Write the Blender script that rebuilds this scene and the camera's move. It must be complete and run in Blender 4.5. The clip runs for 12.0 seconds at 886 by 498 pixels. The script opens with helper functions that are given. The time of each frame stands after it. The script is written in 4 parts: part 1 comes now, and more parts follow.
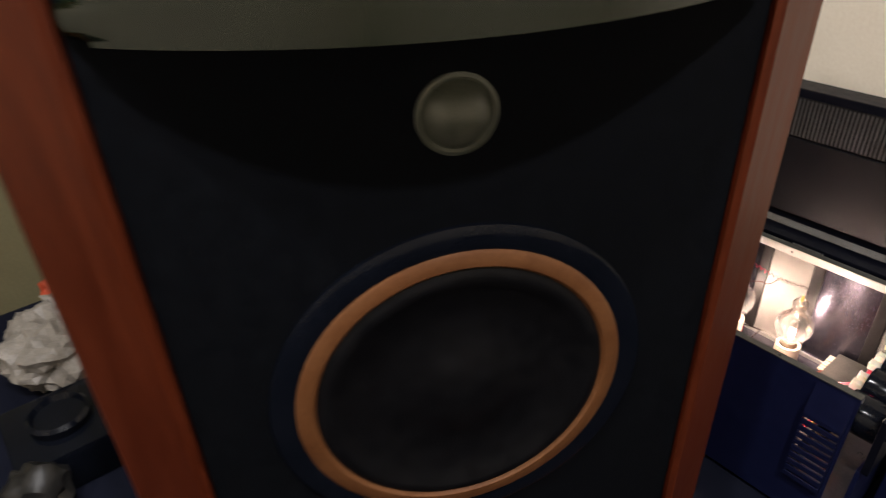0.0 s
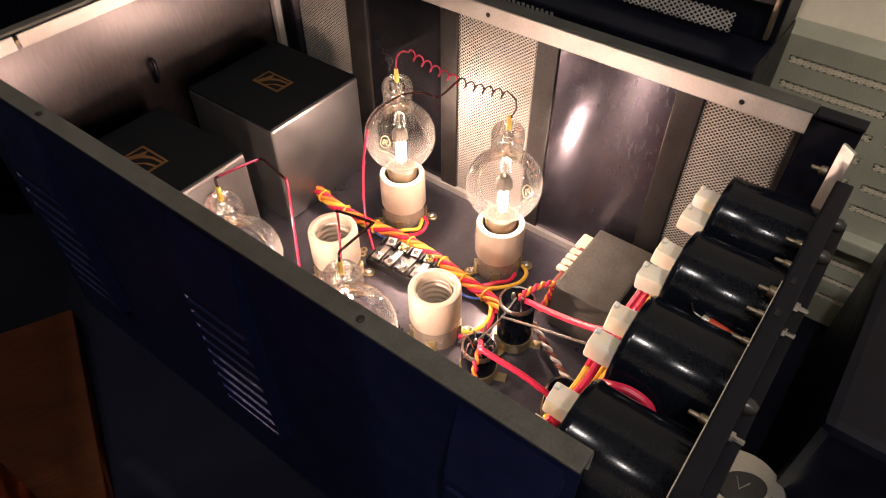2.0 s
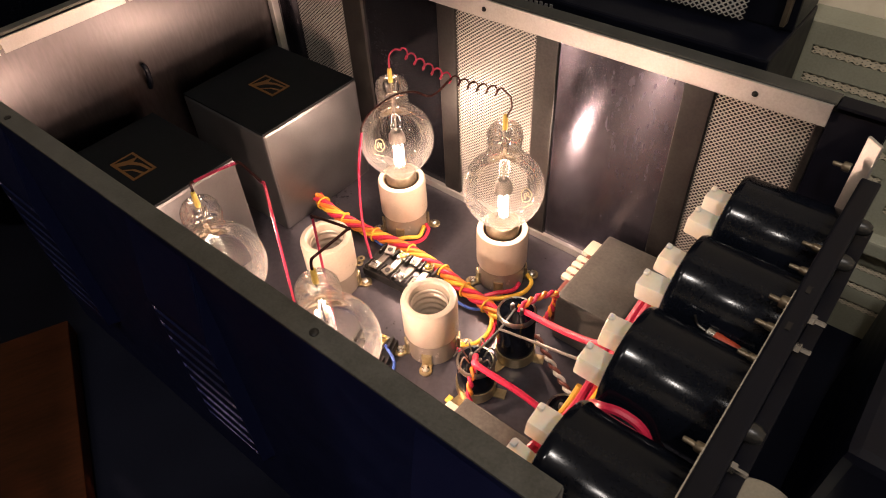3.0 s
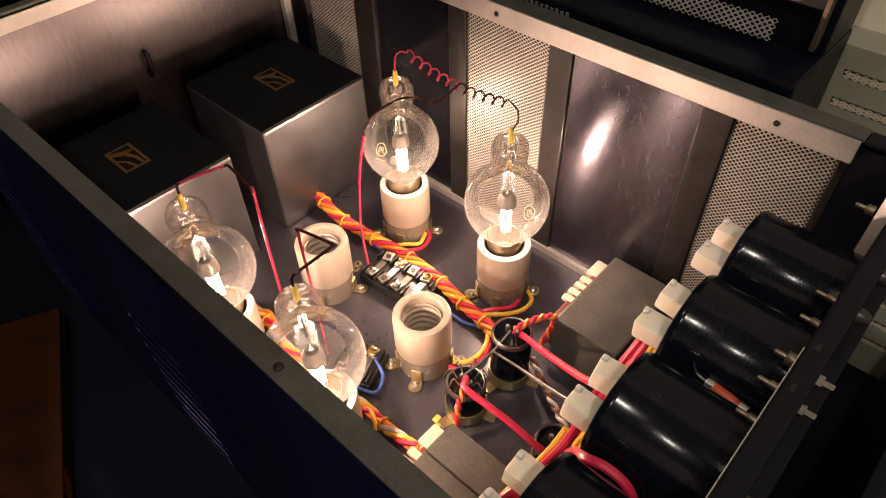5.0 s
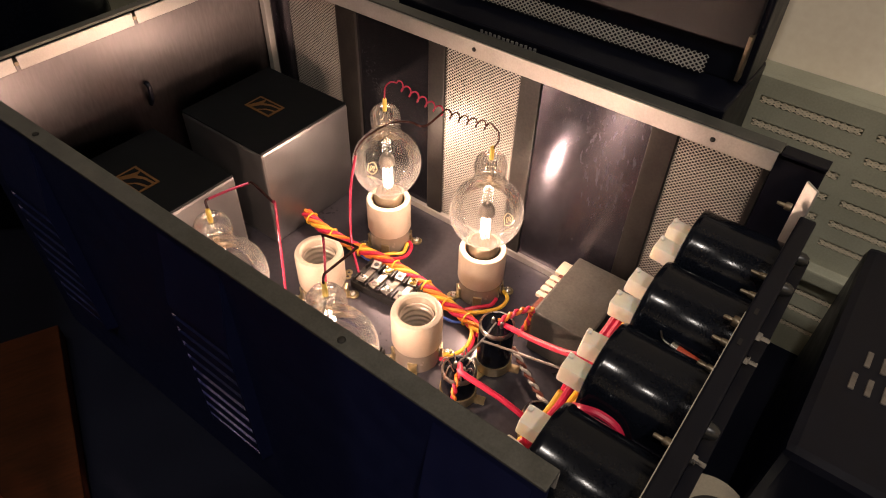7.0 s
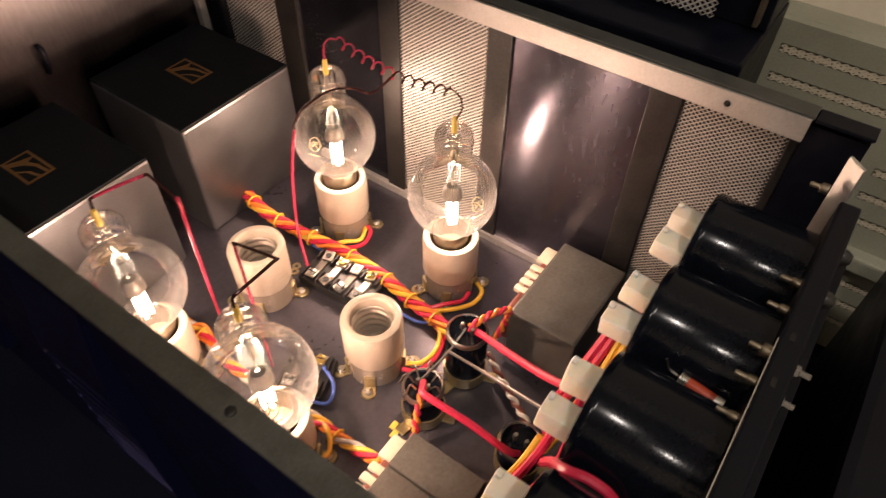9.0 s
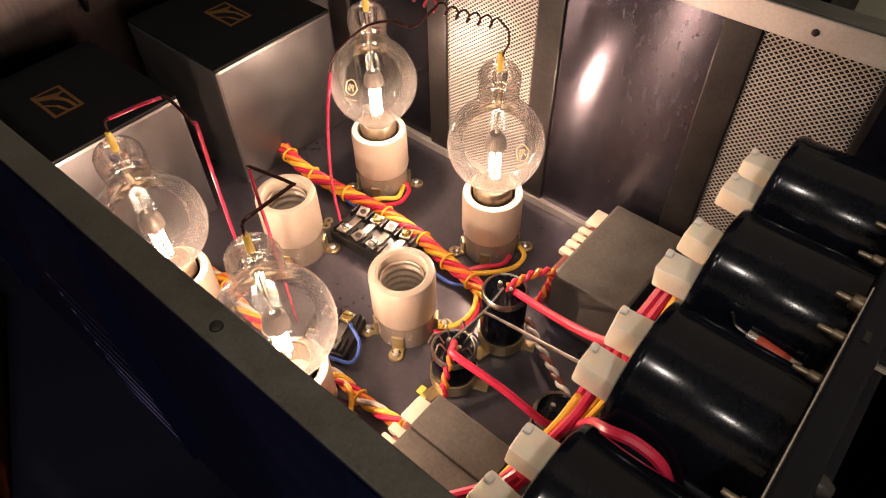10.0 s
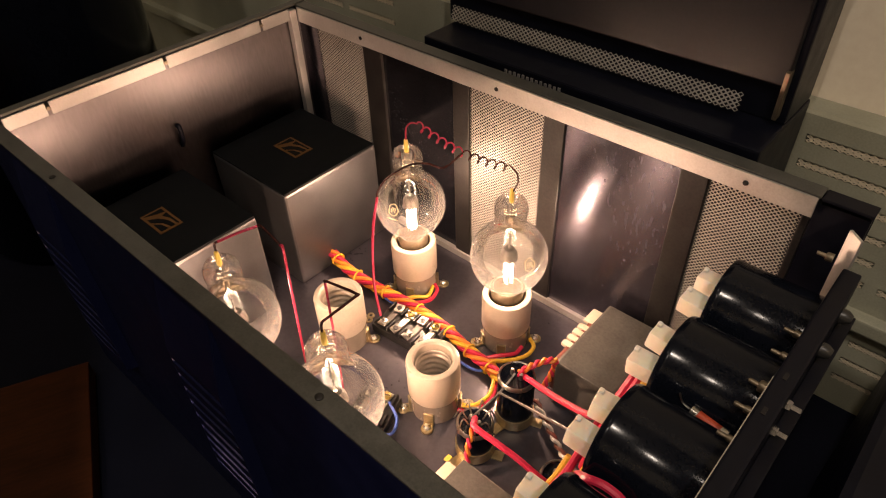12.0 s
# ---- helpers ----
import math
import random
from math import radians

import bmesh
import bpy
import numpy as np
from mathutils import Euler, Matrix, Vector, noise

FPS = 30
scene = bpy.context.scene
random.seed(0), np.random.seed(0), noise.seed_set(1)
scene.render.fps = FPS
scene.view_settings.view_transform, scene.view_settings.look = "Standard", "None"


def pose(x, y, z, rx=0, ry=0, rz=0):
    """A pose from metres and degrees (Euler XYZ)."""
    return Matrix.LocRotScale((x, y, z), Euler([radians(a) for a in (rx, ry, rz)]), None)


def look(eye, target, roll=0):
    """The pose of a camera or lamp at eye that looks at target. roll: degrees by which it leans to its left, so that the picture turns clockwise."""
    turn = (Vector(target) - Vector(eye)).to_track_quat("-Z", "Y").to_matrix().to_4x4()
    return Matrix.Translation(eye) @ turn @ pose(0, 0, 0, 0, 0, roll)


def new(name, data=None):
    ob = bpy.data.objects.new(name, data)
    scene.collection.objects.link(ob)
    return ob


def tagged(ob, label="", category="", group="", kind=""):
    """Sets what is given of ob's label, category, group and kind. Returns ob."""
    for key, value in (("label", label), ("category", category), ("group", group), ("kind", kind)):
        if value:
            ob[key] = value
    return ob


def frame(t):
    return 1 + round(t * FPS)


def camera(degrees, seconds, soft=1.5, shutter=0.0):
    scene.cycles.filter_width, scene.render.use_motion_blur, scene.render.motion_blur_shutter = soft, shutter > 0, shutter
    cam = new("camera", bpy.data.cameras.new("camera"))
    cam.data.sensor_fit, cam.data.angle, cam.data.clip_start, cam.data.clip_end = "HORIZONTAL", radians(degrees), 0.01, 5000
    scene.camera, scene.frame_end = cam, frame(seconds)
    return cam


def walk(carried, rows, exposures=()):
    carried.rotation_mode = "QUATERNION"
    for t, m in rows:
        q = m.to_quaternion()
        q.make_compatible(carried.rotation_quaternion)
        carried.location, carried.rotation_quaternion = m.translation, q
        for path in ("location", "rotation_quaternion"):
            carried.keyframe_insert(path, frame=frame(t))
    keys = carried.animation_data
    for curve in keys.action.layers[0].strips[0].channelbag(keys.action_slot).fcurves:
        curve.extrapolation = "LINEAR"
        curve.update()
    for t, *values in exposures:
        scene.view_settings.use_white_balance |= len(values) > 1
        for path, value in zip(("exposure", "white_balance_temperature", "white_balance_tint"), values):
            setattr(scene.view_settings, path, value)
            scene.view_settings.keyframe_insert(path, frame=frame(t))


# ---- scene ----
FOV = 67.3
cam = camera(FOV, 12.0, soft=1.0, shutter=0.3)
PATH = [
    (0, (0.3361, -0.9625, 0.8885), (0.0710, -0.7541, 0.6735), -2.27),
    (0.3, (0.3030, -0.8067, 0.8539), (0.0569, -0.5970, 0.6183), -2.57),
    (0.5, (0.2718, -0.6965, 0.8197), (0.0392, -0.4857, 0.5718), -2.98),
    (0.7, (0.2641, -0.6011, 0.7690), (0.0343, -0.3909, 0.5179), -2.69),
    (1, (0.2503, -0.4538, 0.6854), (0.0234, -0.2515, 0.4255), -4.04),
    (1.5, (0.2304, -0.3157, 0.5513), (0.0301, -0.1011, 0.2797), -1.20),
    (2, (0.2106, -0.2664, 0.4636), (0.0422, -0.0447, 0.1764), -0.19),
    (2.5, (0.2026, -0.2334, 0.4386), (0.0286, -0.0164, 0.1511), -1.92),
    (3, (0.2226, -0.2325, 0.4404), (0.0348, -0.0203, 0.1581), -3.49),
    (3.2, (0.2300, -0.2298, 0.4419), (0.0397, -0.0168, 0.1619), -3.28),
    (5, (0.2156, -0.2018, 0.4392), (0.0234, -0.0006, 0.1518), -1.80),
    (5.5, (0.2085, -0.2099, 0.4422), (0.0178, -0.0056, 0.1560), -0.95),
    (6, (0.2125, -0.2396, 0.4731), (0.0273, -0.0265, 0.1897), -0.20),
    (6.5, (0.2201, -0.2619, 0.4685), (0.0473, -0.0363, 0.1870), 1.39),
    (7, (0.2196, -0.2714, 0.4754), (0.0509, -0.0378, 0.1980), 2.02),
    (7.2, (0.2170, -0.2702, 0.4772), (0.0441, -0.0366, 0.2024), 1.60),
    (8.8, (0.1878, -0.1767, 0.4362), (0.0456, 0.0491, 0.1382), 2.68),
    (9, (0.1885, -0.1902, 0.4319), (0.0363, 0.0303, 0.1348), 1.19),
    (9.5, (0.2307, -0.2058, 0.4142), (0.0653, 0.0028, 0.1157), -0.45),
    (10, (0.1939, -0.1827, 0.3861), (0.0184, 0.0183, 0.0881), -1.14),
    (10.5, (0.1903, -0.1889, 0.3947), (0.0084, 0.0102, 0.0993), -1.82),
    (11, (0.2112, -0.1979, 0.4356), (0.0194, 0.0077, 0.1511), -2.54),
    (11.5, (0.2270, -0.2159, 0.4573), (0.0314, -0.0007, 0.1827), -1.62),
    (12, (0.2342, -0.2339, 0.4675), (0.0274, -0.0132, 0.2057), -2.14),
]
EXPOSURES = [(0.0, 1.10, 5450, 13), (0.5, 1.50, 5450, 13), (1.0, 1.52, 5450, 14), (1.25, 1.42, 5550, 15), (1.5, 1.18, 5650, 16), (2.0, 0.68, 5750, 15), (2.5, 0.52, 5850, 15), (5.0, 0.28, 6080, 16), (6.0, 0.22, 6150, 16), (7.0, 0.38, 6050, 15), (9.0, 0.28, 6080, 16), (9.5, 0.30, 6050, 15), (10.0, 0.22, 6150, 16), (11.0, 0.18, 6450, 17), (12.0, 0.28, 6600, 17)]
walk(cam, [(t, look(eye, aim, roll)) for t, eye, aim, roll in PATH], EXPOSURES)

# ---- world and lights ----
FZ = 0.015          # chassis floor
GROUND = -0.05      # room floor
BULB_W = 0.8
ROOM_W = 5.2
world = bpy.data.worlds.new("dim_room_air")
world.use_nodes = True
world.node_tree.nodes["Background"].inputs[0].default_value = (1.0, 0.75, 0.5, 1)
world.node_tree.nodes["Background"].inputs[1].default_value = 0.004
scene.world = world
TUBE_SPOTS = [(-0.1095, 0.093, 0.85), (0.0, 0.093, 1.0), (-0.1095, -0.090, 1.05), (0.0, -0.090, 1.4)]
for lx, ly, gain in TUBE_SPOTS:
    lamp = bpy.data.lights.new("filament_light", "POINT")
    lamp.energy, lamp.color, lamp.shadow_soft_size = BULB_W * gain, (1.0, 0.64, 0.43), 0.003
    new("filament_light", lamp).location = (lx, ly, 0.106)
CEILING_SPOTS = [(-0.55, -0.75, 0.6), (0.25, -1.35, 1.7), (1.0, -0.9, 3.0), (-0.2, -1.9, 1.0)]
for lx, ly, gain in CEILING_SPOTS:
    lamp = bpy.data.lights.new("ceiling_spot_light", "AREA")
    lamp.shape, lamp.size = "DISK", 0.09
    lamp.energy, lamp.color = ROOM_W * gain, (1.0, 0.88, 0.72)
    new("ceiling_spot_light", lamp).location = (lx, ly, 2.285)


# ---- materials ----
def surface(name, c1, c2, rough=0.5, metal=0.0, scale=40.0, grain=400.0, bump=0.1, stretch=(1, 1, 1), aniso=0.0,
            rough_var=0.1, coat=0.0, spec=0.5):
    m = bpy.data.materials.new(name)
    m.use_nodes = True
    nt = m.node_tree
    bsdf = nt.nodes["Principled BSDF"]
    tex = nt.nodes.new("ShaderNodeTexCoord")
    mp = nt.nodes.new("ShaderNodeMapping")
    mp.inputs["Scale"].default_value = stretch
    nt.links.new(tex.outputs["Object"], mp.inputs["Vector"])
    big = nt.nodes.new("ShaderNodeTexNoise")
    big.inputs["Scale"].default_value, big.inputs["Detail"].default_value = scale, 5
    fine = nt.nodes.new("ShaderNodeTexNoise")
    fine.inputs["Scale"].default_value, fine.inputs["Detail"].default_value = grain, 3
    nt.links.new(mp.outputs[0], big.inputs["Vector"])
    nt.links.new(mp.outputs[0], fine.inputs["Vector"])
    both = nt.nodes.new("ShaderNodeMath")
    both.operation = "MULTIPLY_ADD"
    both.inputs[1].default_value, both.inputs[2].default_value = 0.45, 0.0
    nt.links.new(fine.outputs["Fac"], both.inputs[0])
    add = nt.nodes.new("ShaderNodeMath")
    add.operation = "MULTIPLY_ADD"
    add.inputs[1].default_value = 0.55
    nt.links.new(big.outputs["Fac"], add.inputs[0])
    nt.links.new(both.outputs[0], add.inputs[2])
    ramp = nt.nodes.new("ShaderNodeValToRGB")
    ramp.color_ramp.elements[0].position, ramp.color_ramp.elements[1].position = 0.35, 0.65
    ramp.color_ramp.elements[0].color, ramp.color_ramp.elements[1].color = (*c1, 1), (*c2, 1)
    nt.links.new(add.outputs[0], ramp.inputs[0])
    nt.links.new(ramp.outputs[0], bsdf.inputs["Base Color"])
    rr = nt.nodes.new("ShaderNodeMapRange")
    rr.inputs["From Min"].default_value, rr.inputs["From Max"].default_value = 0.3, 0.7
    rr.inputs["To Min"].default_value, rr.inputs["To Max"].default_value = max(rough - rough_var, 0.03), min(rough + rough_var, 1)
    nt.links.new(add.outputs[0], rr.inputs["Value"])
    nt.links.new(rr.outputs[0], bsdf.inputs["Roughness"])
    bsdf.inputs["Metallic"].default_value = metal
    bsdf.inputs["Specular IOR Level"].default_value = spec
    bsdf.inputs["Coat Weight"].default_value = coat
    bsdf.inputs["Coat Roughness"].default_value = 0.09
    if aniso:
        bsdf.inputs["Anisotropic"].default_value = aniso
        tan = nt.nodes.new("ShaderNodeTangent")
        tan.direction_type, tan.axis = "RADIAL", "Z"
        nt.links.new(tan.outputs[0], bsdf.inputs["Tangent"])
    if bump:
        b = nt.nodes.new("ShaderNodeBump")
        b.inputs["Strength"].default_value, b.inputs["Distance"].default_value = bump, 0.0006
        nt.links.new(fine.outputs["Fac"], b.inputs["Height"])
        nt.links.new(b.outputs[0], bsdf.inputs["Normal"])
    return m


def glow(name, colour, strength):
    m = bpy.data.materials.new(name)
    m.use_nodes = True
    b = m.node_tree.nodes["Principled BSDF"]
    b.inputs["Base Color"].default_value = (*colour, 1)
    b.inputs["Emission Color"].default_value = (*colour, 1)
    b.inputs["Emission Strength"].default_value = strength
    return m


def clear_glass(name, tint, gloss=1.0, haze=0.03):
    """Thin blown glass: clear, with mirror gloss that grows towards the rim and a faint translucent film that imitates
    glare.
    """
    m = bpy.data.materials.new(name)
    m.use_nodes = True
    nt = m.node_tree
    nt.nodes.remove(nt.nodes["Principled BSDF"])
    out = nt.nodes["Material Output"]
    tr = nt.nodes.new("ShaderNodeBsdfTransparent")
    tr.inputs[0].default_value = (*tint, 1)
    gl = nt.nodes.new("ShaderNodeBsdfGlossy")
    gl.inputs["Roughness"].default_value = 0.03
    fr = nt.nodes.new("ShaderNodeFresnel")
    fr.inputs["IOR"].default_value = 1.5
    tex = nt.nodes.new("ShaderNodeTexCoord")
    nz = nt.nodes.new("ShaderNodeTexNoise")
    nz.inputs["Scale"].default_value = 60
    nt.links.new(tex.outputs["Object"], nz.inputs["Vector"])
    bp = nt.nodes.new("ShaderNodeBump")
    bp.inputs["Strength"].default_value, bp.inputs["Distance"].default_value = 0.02, 0.002
    nt.links.new(nz.outputs["Fac"], bp.inputs["Height"])
    nt.links.new(bp.outputs[0], gl.inputs["Normal"])
    mul = nt.nodes.new("ShaderNodeMath")
    mul.operation, mul.inputs[1].default_value, mul.use_clamp = "MULTIPLY", gloss, True
    nt.links.new(fr.outputs[0], mul.inputs[0])
    mix = nt.nodes.new("ShaderNodeMixShader")
    nt.links.new(mul.outputs[0], mix.inputs[0])
    nt.links.new(tr.outputs[0], mix.inputs[1])
    nt.links.new(gl.outputs[0], mix.inputs[2])
    # translucent white film puts the hazy glow round the filament into the glass
    haze_bsdf = nt.nodes.new("ShaderNodeBsdfTranslucent")
    haze_bsdf.inputs[0].default_value = (0.95, 0.92, 0.86, 1)
    film = nt.nodes.new("ShaderNodeMapRange")
    film.inputs["From Min"].default_value, film.inputs["From Max"].default_value = 0.35, 0.75
    film.inputs["To Min"].default_value, film.inputs["To Max"].default_value = haze * 0.8, haze * 1.25
    nt.links.new(nz.outputs["Fac"], film.inputs["Value"])
    mix2 = nt.nodes.new("ShaderNodeMixShader")
    nt.links.new(film.outputs[0], mix2.inputs[0])
    nt.links.new(mix.outputs[0], mix2.inputs[1])
    nt.links.new(haze_bsdf.outputs[0], mix2.inputs[2])
    nt.links.new(mix2.outputs[0], out.inputs["Surface"])
    return m


M_BLACK = surface("black_powder_coat", (0.0042, 0.0062, 0.030), (0.0075, 0.0100, 0.042), 0.45, 0, 60, 1500, 0.12, spec=0.22)
M_JET = surface("satin_jet_black", (0.0022, 0.0026, 0.0060), (0.0042, 0.0048, 0.0095), 0.42, 0, 60, 1200, 0.08, spec=0.18)
M_EDGE = surface("worn_grey_edge", (0.055, 0.055, 0.048), (0.095, 0.093, 0.083), 0.45, 0.2, 90, 900, 0.1)
M_STEEL = surface("brushed_steel", (0.050, 0.047, 0.062), (0.082, 0.077, 0.096), 0.23, 0.9, 6, 300, 0.008, (1, 1, 0.3), aniso=0.8, rough_var=0.06)
M_STEEL.node_tree.nodes["Principled BSDF"].inputs["Anisotropic Rotation"].default_value = 0.25
M_LINING = surface("satin_steel_lining", (0.085, 0.077, 0.082), (0.125, 0.115, 0.120), 0.33, 1.0, 6, 420, 0.10, (1, 1, 0.2), aniso=0.75, rough_var=0.05)
M_FLANGE = surface("bright_aluminium", (0.44, 0.425, 0.40), (0.56, 0.545, 0.52), 0.42, 0.7, 40, 700, 0.08)
M_PLATE = surface("dark_chassis_plate", (0.072, 0.067, 0.082), (0.100, 0.094, 0.112), 0.33, 0.65, 26, 300, 0.02, rough_var=0.08)
M_DARKSTRIP = surface("dark_frame_strip", (0.012, 0.011, 0.011), (0.028, 0.026, 0.024), 0.38, 0.4, 50, 500, 0.1)
M_MIRROR = surface("polished_dark_panel", (0.020, 0.020, 0.026), (0.036, 0.036, 0.044), 0.2, 0.8, 20, 500, 0.04)
M_MESH = surface("galvanised_mesh", (0.40, 0.385, 0.35), (0.52, 0.50, 0.45), 0.45, 0.35, 60, 900, 0.05)
M_CORETOP = surface("transformer_black_lid", (0.0028, 0.0036, 0.0046), (0.0052, 0.0064, 0.0076), 0.6, 0, 50, 900, 0.1, spec=0.14)
M_CORESIDE = surface("transformer_grey_side", (0.15, 0.15, 0.155), (0.20, 0.20, 0.205), 0.42, 0.9, 40, 900, 0.08)
M_GOLD = surface("gold_foil_label", (0.15, 0.070, 0.020), (0.21, 0.105, 0.035), 0.4, 0.4, 80, 900, 0.02)
M_PORC = surface("cream_porcelain", (0.455, 0.385, 0.300), (0.520, 0.448, 0.355), 0.35, 0, 50, 500, 0.03, coat=0.2)
M_PORCBASE = surface("glazed_grey_brown_base", (0.235, 0.195, 0.150), (0.275, 0.230, 0.180), 0.22, 0.15, 30, 200, 0.0, coat=0.5)
M_THREAD = surface("nickel_thread", (0.66, 0.60, 0.52), (0.78, 0.71, 0.63), 0.5, 0.8, 60, 500, 0.04)
M_COLLAR = surface("dull_brass_collar", (0.20, 0.165, 0.115), (0.30, 0.25, 0.18), 0.38, 0.9, 70, 600, 0.06)
M_BRASS = surface("dull_passivated_brass", (0.36, 0.29, 0.16), (0.50, 0.41, 0.24), 0.38, 0.9, 60, 500, 0.08)
M_DARKCHROME = surface("smoked_chrome", (0.26, 0.26, 0.27), (0.36, 0.36, 0.37), 0.15, 1.0, 90, 700, 0.03)
M_GILT = surface("gilt_screw", (0.62, 0.44, 0.13), (0.76, 0.56, 0.20), 0.3, 1.0, 60, 500, 0.05)
M_SCREW = surface("nickel_screw", (0.55, 0.53, 0.50), (0.72, 0.70, 0.66), 0.28, 1.0, 90, 700, 0.05)
M_GLASS = clear_glass("tube_glass", (0.985, 0.98, 0.97), 0.8, 0.036)
M_STEM = clear_glass("stem_glass", (0.95, 0.94, 0.92), 1.2, 0.010)
M_HOT = glow("white_hot_filament", (1.0, 0.80, 0.54), 50)
M_ANODE = surface("grey_anode", (0.13, 0.115, 0.10), (0.20, 0.18, 0.16), 0.45, 0.6, 90, 600, 0.05)
M_YELLOW = surface("yellow_sleeve", (0.70, 0.47, 0.06), (0.80, 0.58, 0.10), 0.45, 0, 90, 700, 0.03)
M_ETCH = surface("gilt_etched_mark", (0.75, 0.62, 0.34), (0.85, 0.74, 0.48), 0.5, 0.2, 90, 900, 0.02)
M_RED = surface("red_wire_sleeve", (0.55, 0.016, 0.055), (0.68, 0.035, 0.085), 0.38, 0, 90, 700, 0.03)
M_ORANGE = surface("orange_wire_sleeve", (0.80, 0.20, 0.025), (0.88, 0.29, 0.04), 0.4, 0, 90, 700, 0.03)
M_YELWIRE = surface("yellow_wire_sleeve", (0.82, 0.45, 0.03), (0.90, 0.55, 0.06), 0.4, 0, 90, 700, 0.03)
M_BLUE = surface("blue_wire_sleeve", (0.05, 0.10, 0.38), (0.08, 0.15, 0.5), 0.4, 0, 90, 700, 0.03)
M_BROWN = surface("brown_wire_sleeve", (0.14, 0.04, 0.025), (0.2, 0.06, 0.04), 0.4, 0, 90, 700, 0.03)
M_WHITEWIRE = surface("white_wire_sleeve", (0.6, 0.55, 0.48), (0.7, 0.65, 0.58), 0.45, 0, 90, 700, 0.03)
M_ENAMEL = surface("crimson_enamelled_wire", (0.42, 0.03, 0.075), (0.54, 0.055, 0.11), 0.22, 0.3, 200, 900, 0.02)
# for the dark leads, and as painted shade on half of the coil
M_DARK_UNLIT = surface("dark_and_unlit_wire", (0.035, 0.010, 0.008), (0.060, 0.016, 0.013), 0.22, 0.3, 200, 900, 0.02)
M_TIN = surface("tinned_wire", (0.42, 0.40, 0.35), (0.56, 0.53, 0.48), 0.32, 1.0, 90, 700, 0.05)
M_CAN = surface("black_capacitor_can", (0.003, 0.004, 0.007), (0.005, 0.006, 0.010), 0.15, 0, 30, 700, 0.02, rough_var=0.03, spec=0.2)
M_NYLON = surface("white_nylon_boot", (0.90, 0.80, 0.66), (0.95, 0.87, 0.74), 0.45, 0, 90, 500, 0.06)
M_NYLON.node_tree.nodes["Principled BSDF"].inputs["Subsurface Weight"].default_value = 0.8
M_NYLON.node_tree.nodes["Principled BSDF"].inputs["Subsurface Radius"].default_value = (1.0, 0.8, 0.55)
M_NYLON.node_tree.nodes["Principled BSDF"].inputs["Subsurface Scale"].default_value = 0.008
M_IRON = surface("dark_choke_iron", (0.085, 0.077, 0.065), (0.145, 0.132, 0.112), 0.55, 0.2, 45, 500, 0.15)
M_IVORY = surface("ivory_bobbin", (0.56, 0.49, 0.36), (0.66, 0.59, 0.45), 0.45, 0, 60, 500, 0.03)
M_BAKELITE = surface("black_bakelite", (0.010, 0.010, 0.010), (0.022, 0.021, 0.02), 0.35, 0, 60, 700, 0.05)
M_WOOD = surface("red_brown_veneer", (0.050, 0.0086, 0.0022), (0.088, 0.0172, 0.0045), 0.42, 0, 9, 60, 0.10, (6, 6, 0.6), coat=0.03, spec=0.18)
M_PLINTH = surface("orange_brown_boards", (0.045, 0.012, 0.004), (0.080, 0.023, 0.007), 0.45, 0, 9, 60, 0.08, (1, 6, 6), spec=0.15)
M_BAFFLE = surface("black_baffle", (0.0018, 0.0022, 0.0034), (0.0035, 0.0042, 0.006), 0.75, 0, 60, 900, 0.1, spec=0.06)
M_RING = surface("copper_brown_ring", (0.12, 0.045, 0.013), (0.17, 0.070, 0.022), 0.45, 0.2, 30, 300, 0.1)
M_CONE = surface("black_paper_cone", (0.002, 0.002, 0.0026), (0.004, 0.004, 0.005), 0.5, 0, 60, 700, 0.15, spec=0.15)
M_DOME = surface("grey_green_dome", (0.06, 0.066, 0.05), (0.10, 0.105, 0.08), 0.35, 0.2, 60, 700, 0.1)
M_LACQUER = surface("dark_green_lacquer", (0.004, 0.007, 0.003), (0.008, 0.011, 0.005), 0.13, 0, 20, 400, 0.02, coat=0.15)
M_HEATER = surface("grey_green_enamel", (0.275, 0.275, 0.205), (0.355, 0.355, 0.275), 0.5, 0, 25, 600, 0.08)
M_WALL = surface("beige_plaster", (0.78, 0.69, 0.55), (0.86, 0.78, 0.64), 0.85, 0, 8, 160, 0.25)
M_OLIVE = surface("dull_olive_paint", (0.135, 0.120, 0.058), (0.175, 0.158, 0.080), 0.8, 0, 8, 160, 0.2)
M_FLOOR = surface("dark_floor_covering", (0.0045, 0.0055, 0.0130), (0.0085, 0.0100, 0.0200), 0.75, 0, 16, 500, 0.3, spec=0.10)
M_CEIL = surface("white_ceiling_paint", (0.62, 0.60, 0.56), (0.7, 0.68, 0.64), 0.9, 0, 6, 200, 0.1)
M_GLOSSBLACK = surface("black_satin_panel", (0.006, 0.0055, 0.0065), (0.010, 0.009, 0.0105), 0.36, 0, 8, 400, 0.0, rough_var=0.03, spec=0.3)
M_SILVER = surface("satin_silver", (0.45, 0.43, 0.38), (0.56, 0.54, 0.48), 0.35, 0.9, 30, 600, 0.06)
M_BAG = surface("crumpled_white_plastic", (0.20, 0.18, 0.155), (0.32, 0.295, 0.26), 0.45, 0, 30, 200, 0.4)
M_REDPLAST = surface("red_plastic", (0.40, 0.05, 0.02), (0.5, 0.08, 0.03), 0.45, 0, 60, 500, 0.05)
M_FROST = surface("pale_glazed_band", (0.36, 0.34, 0.30), (0.48, 0.45, 0.40), 0.3, 0, 12, 300, 0.1, coat=0.4)


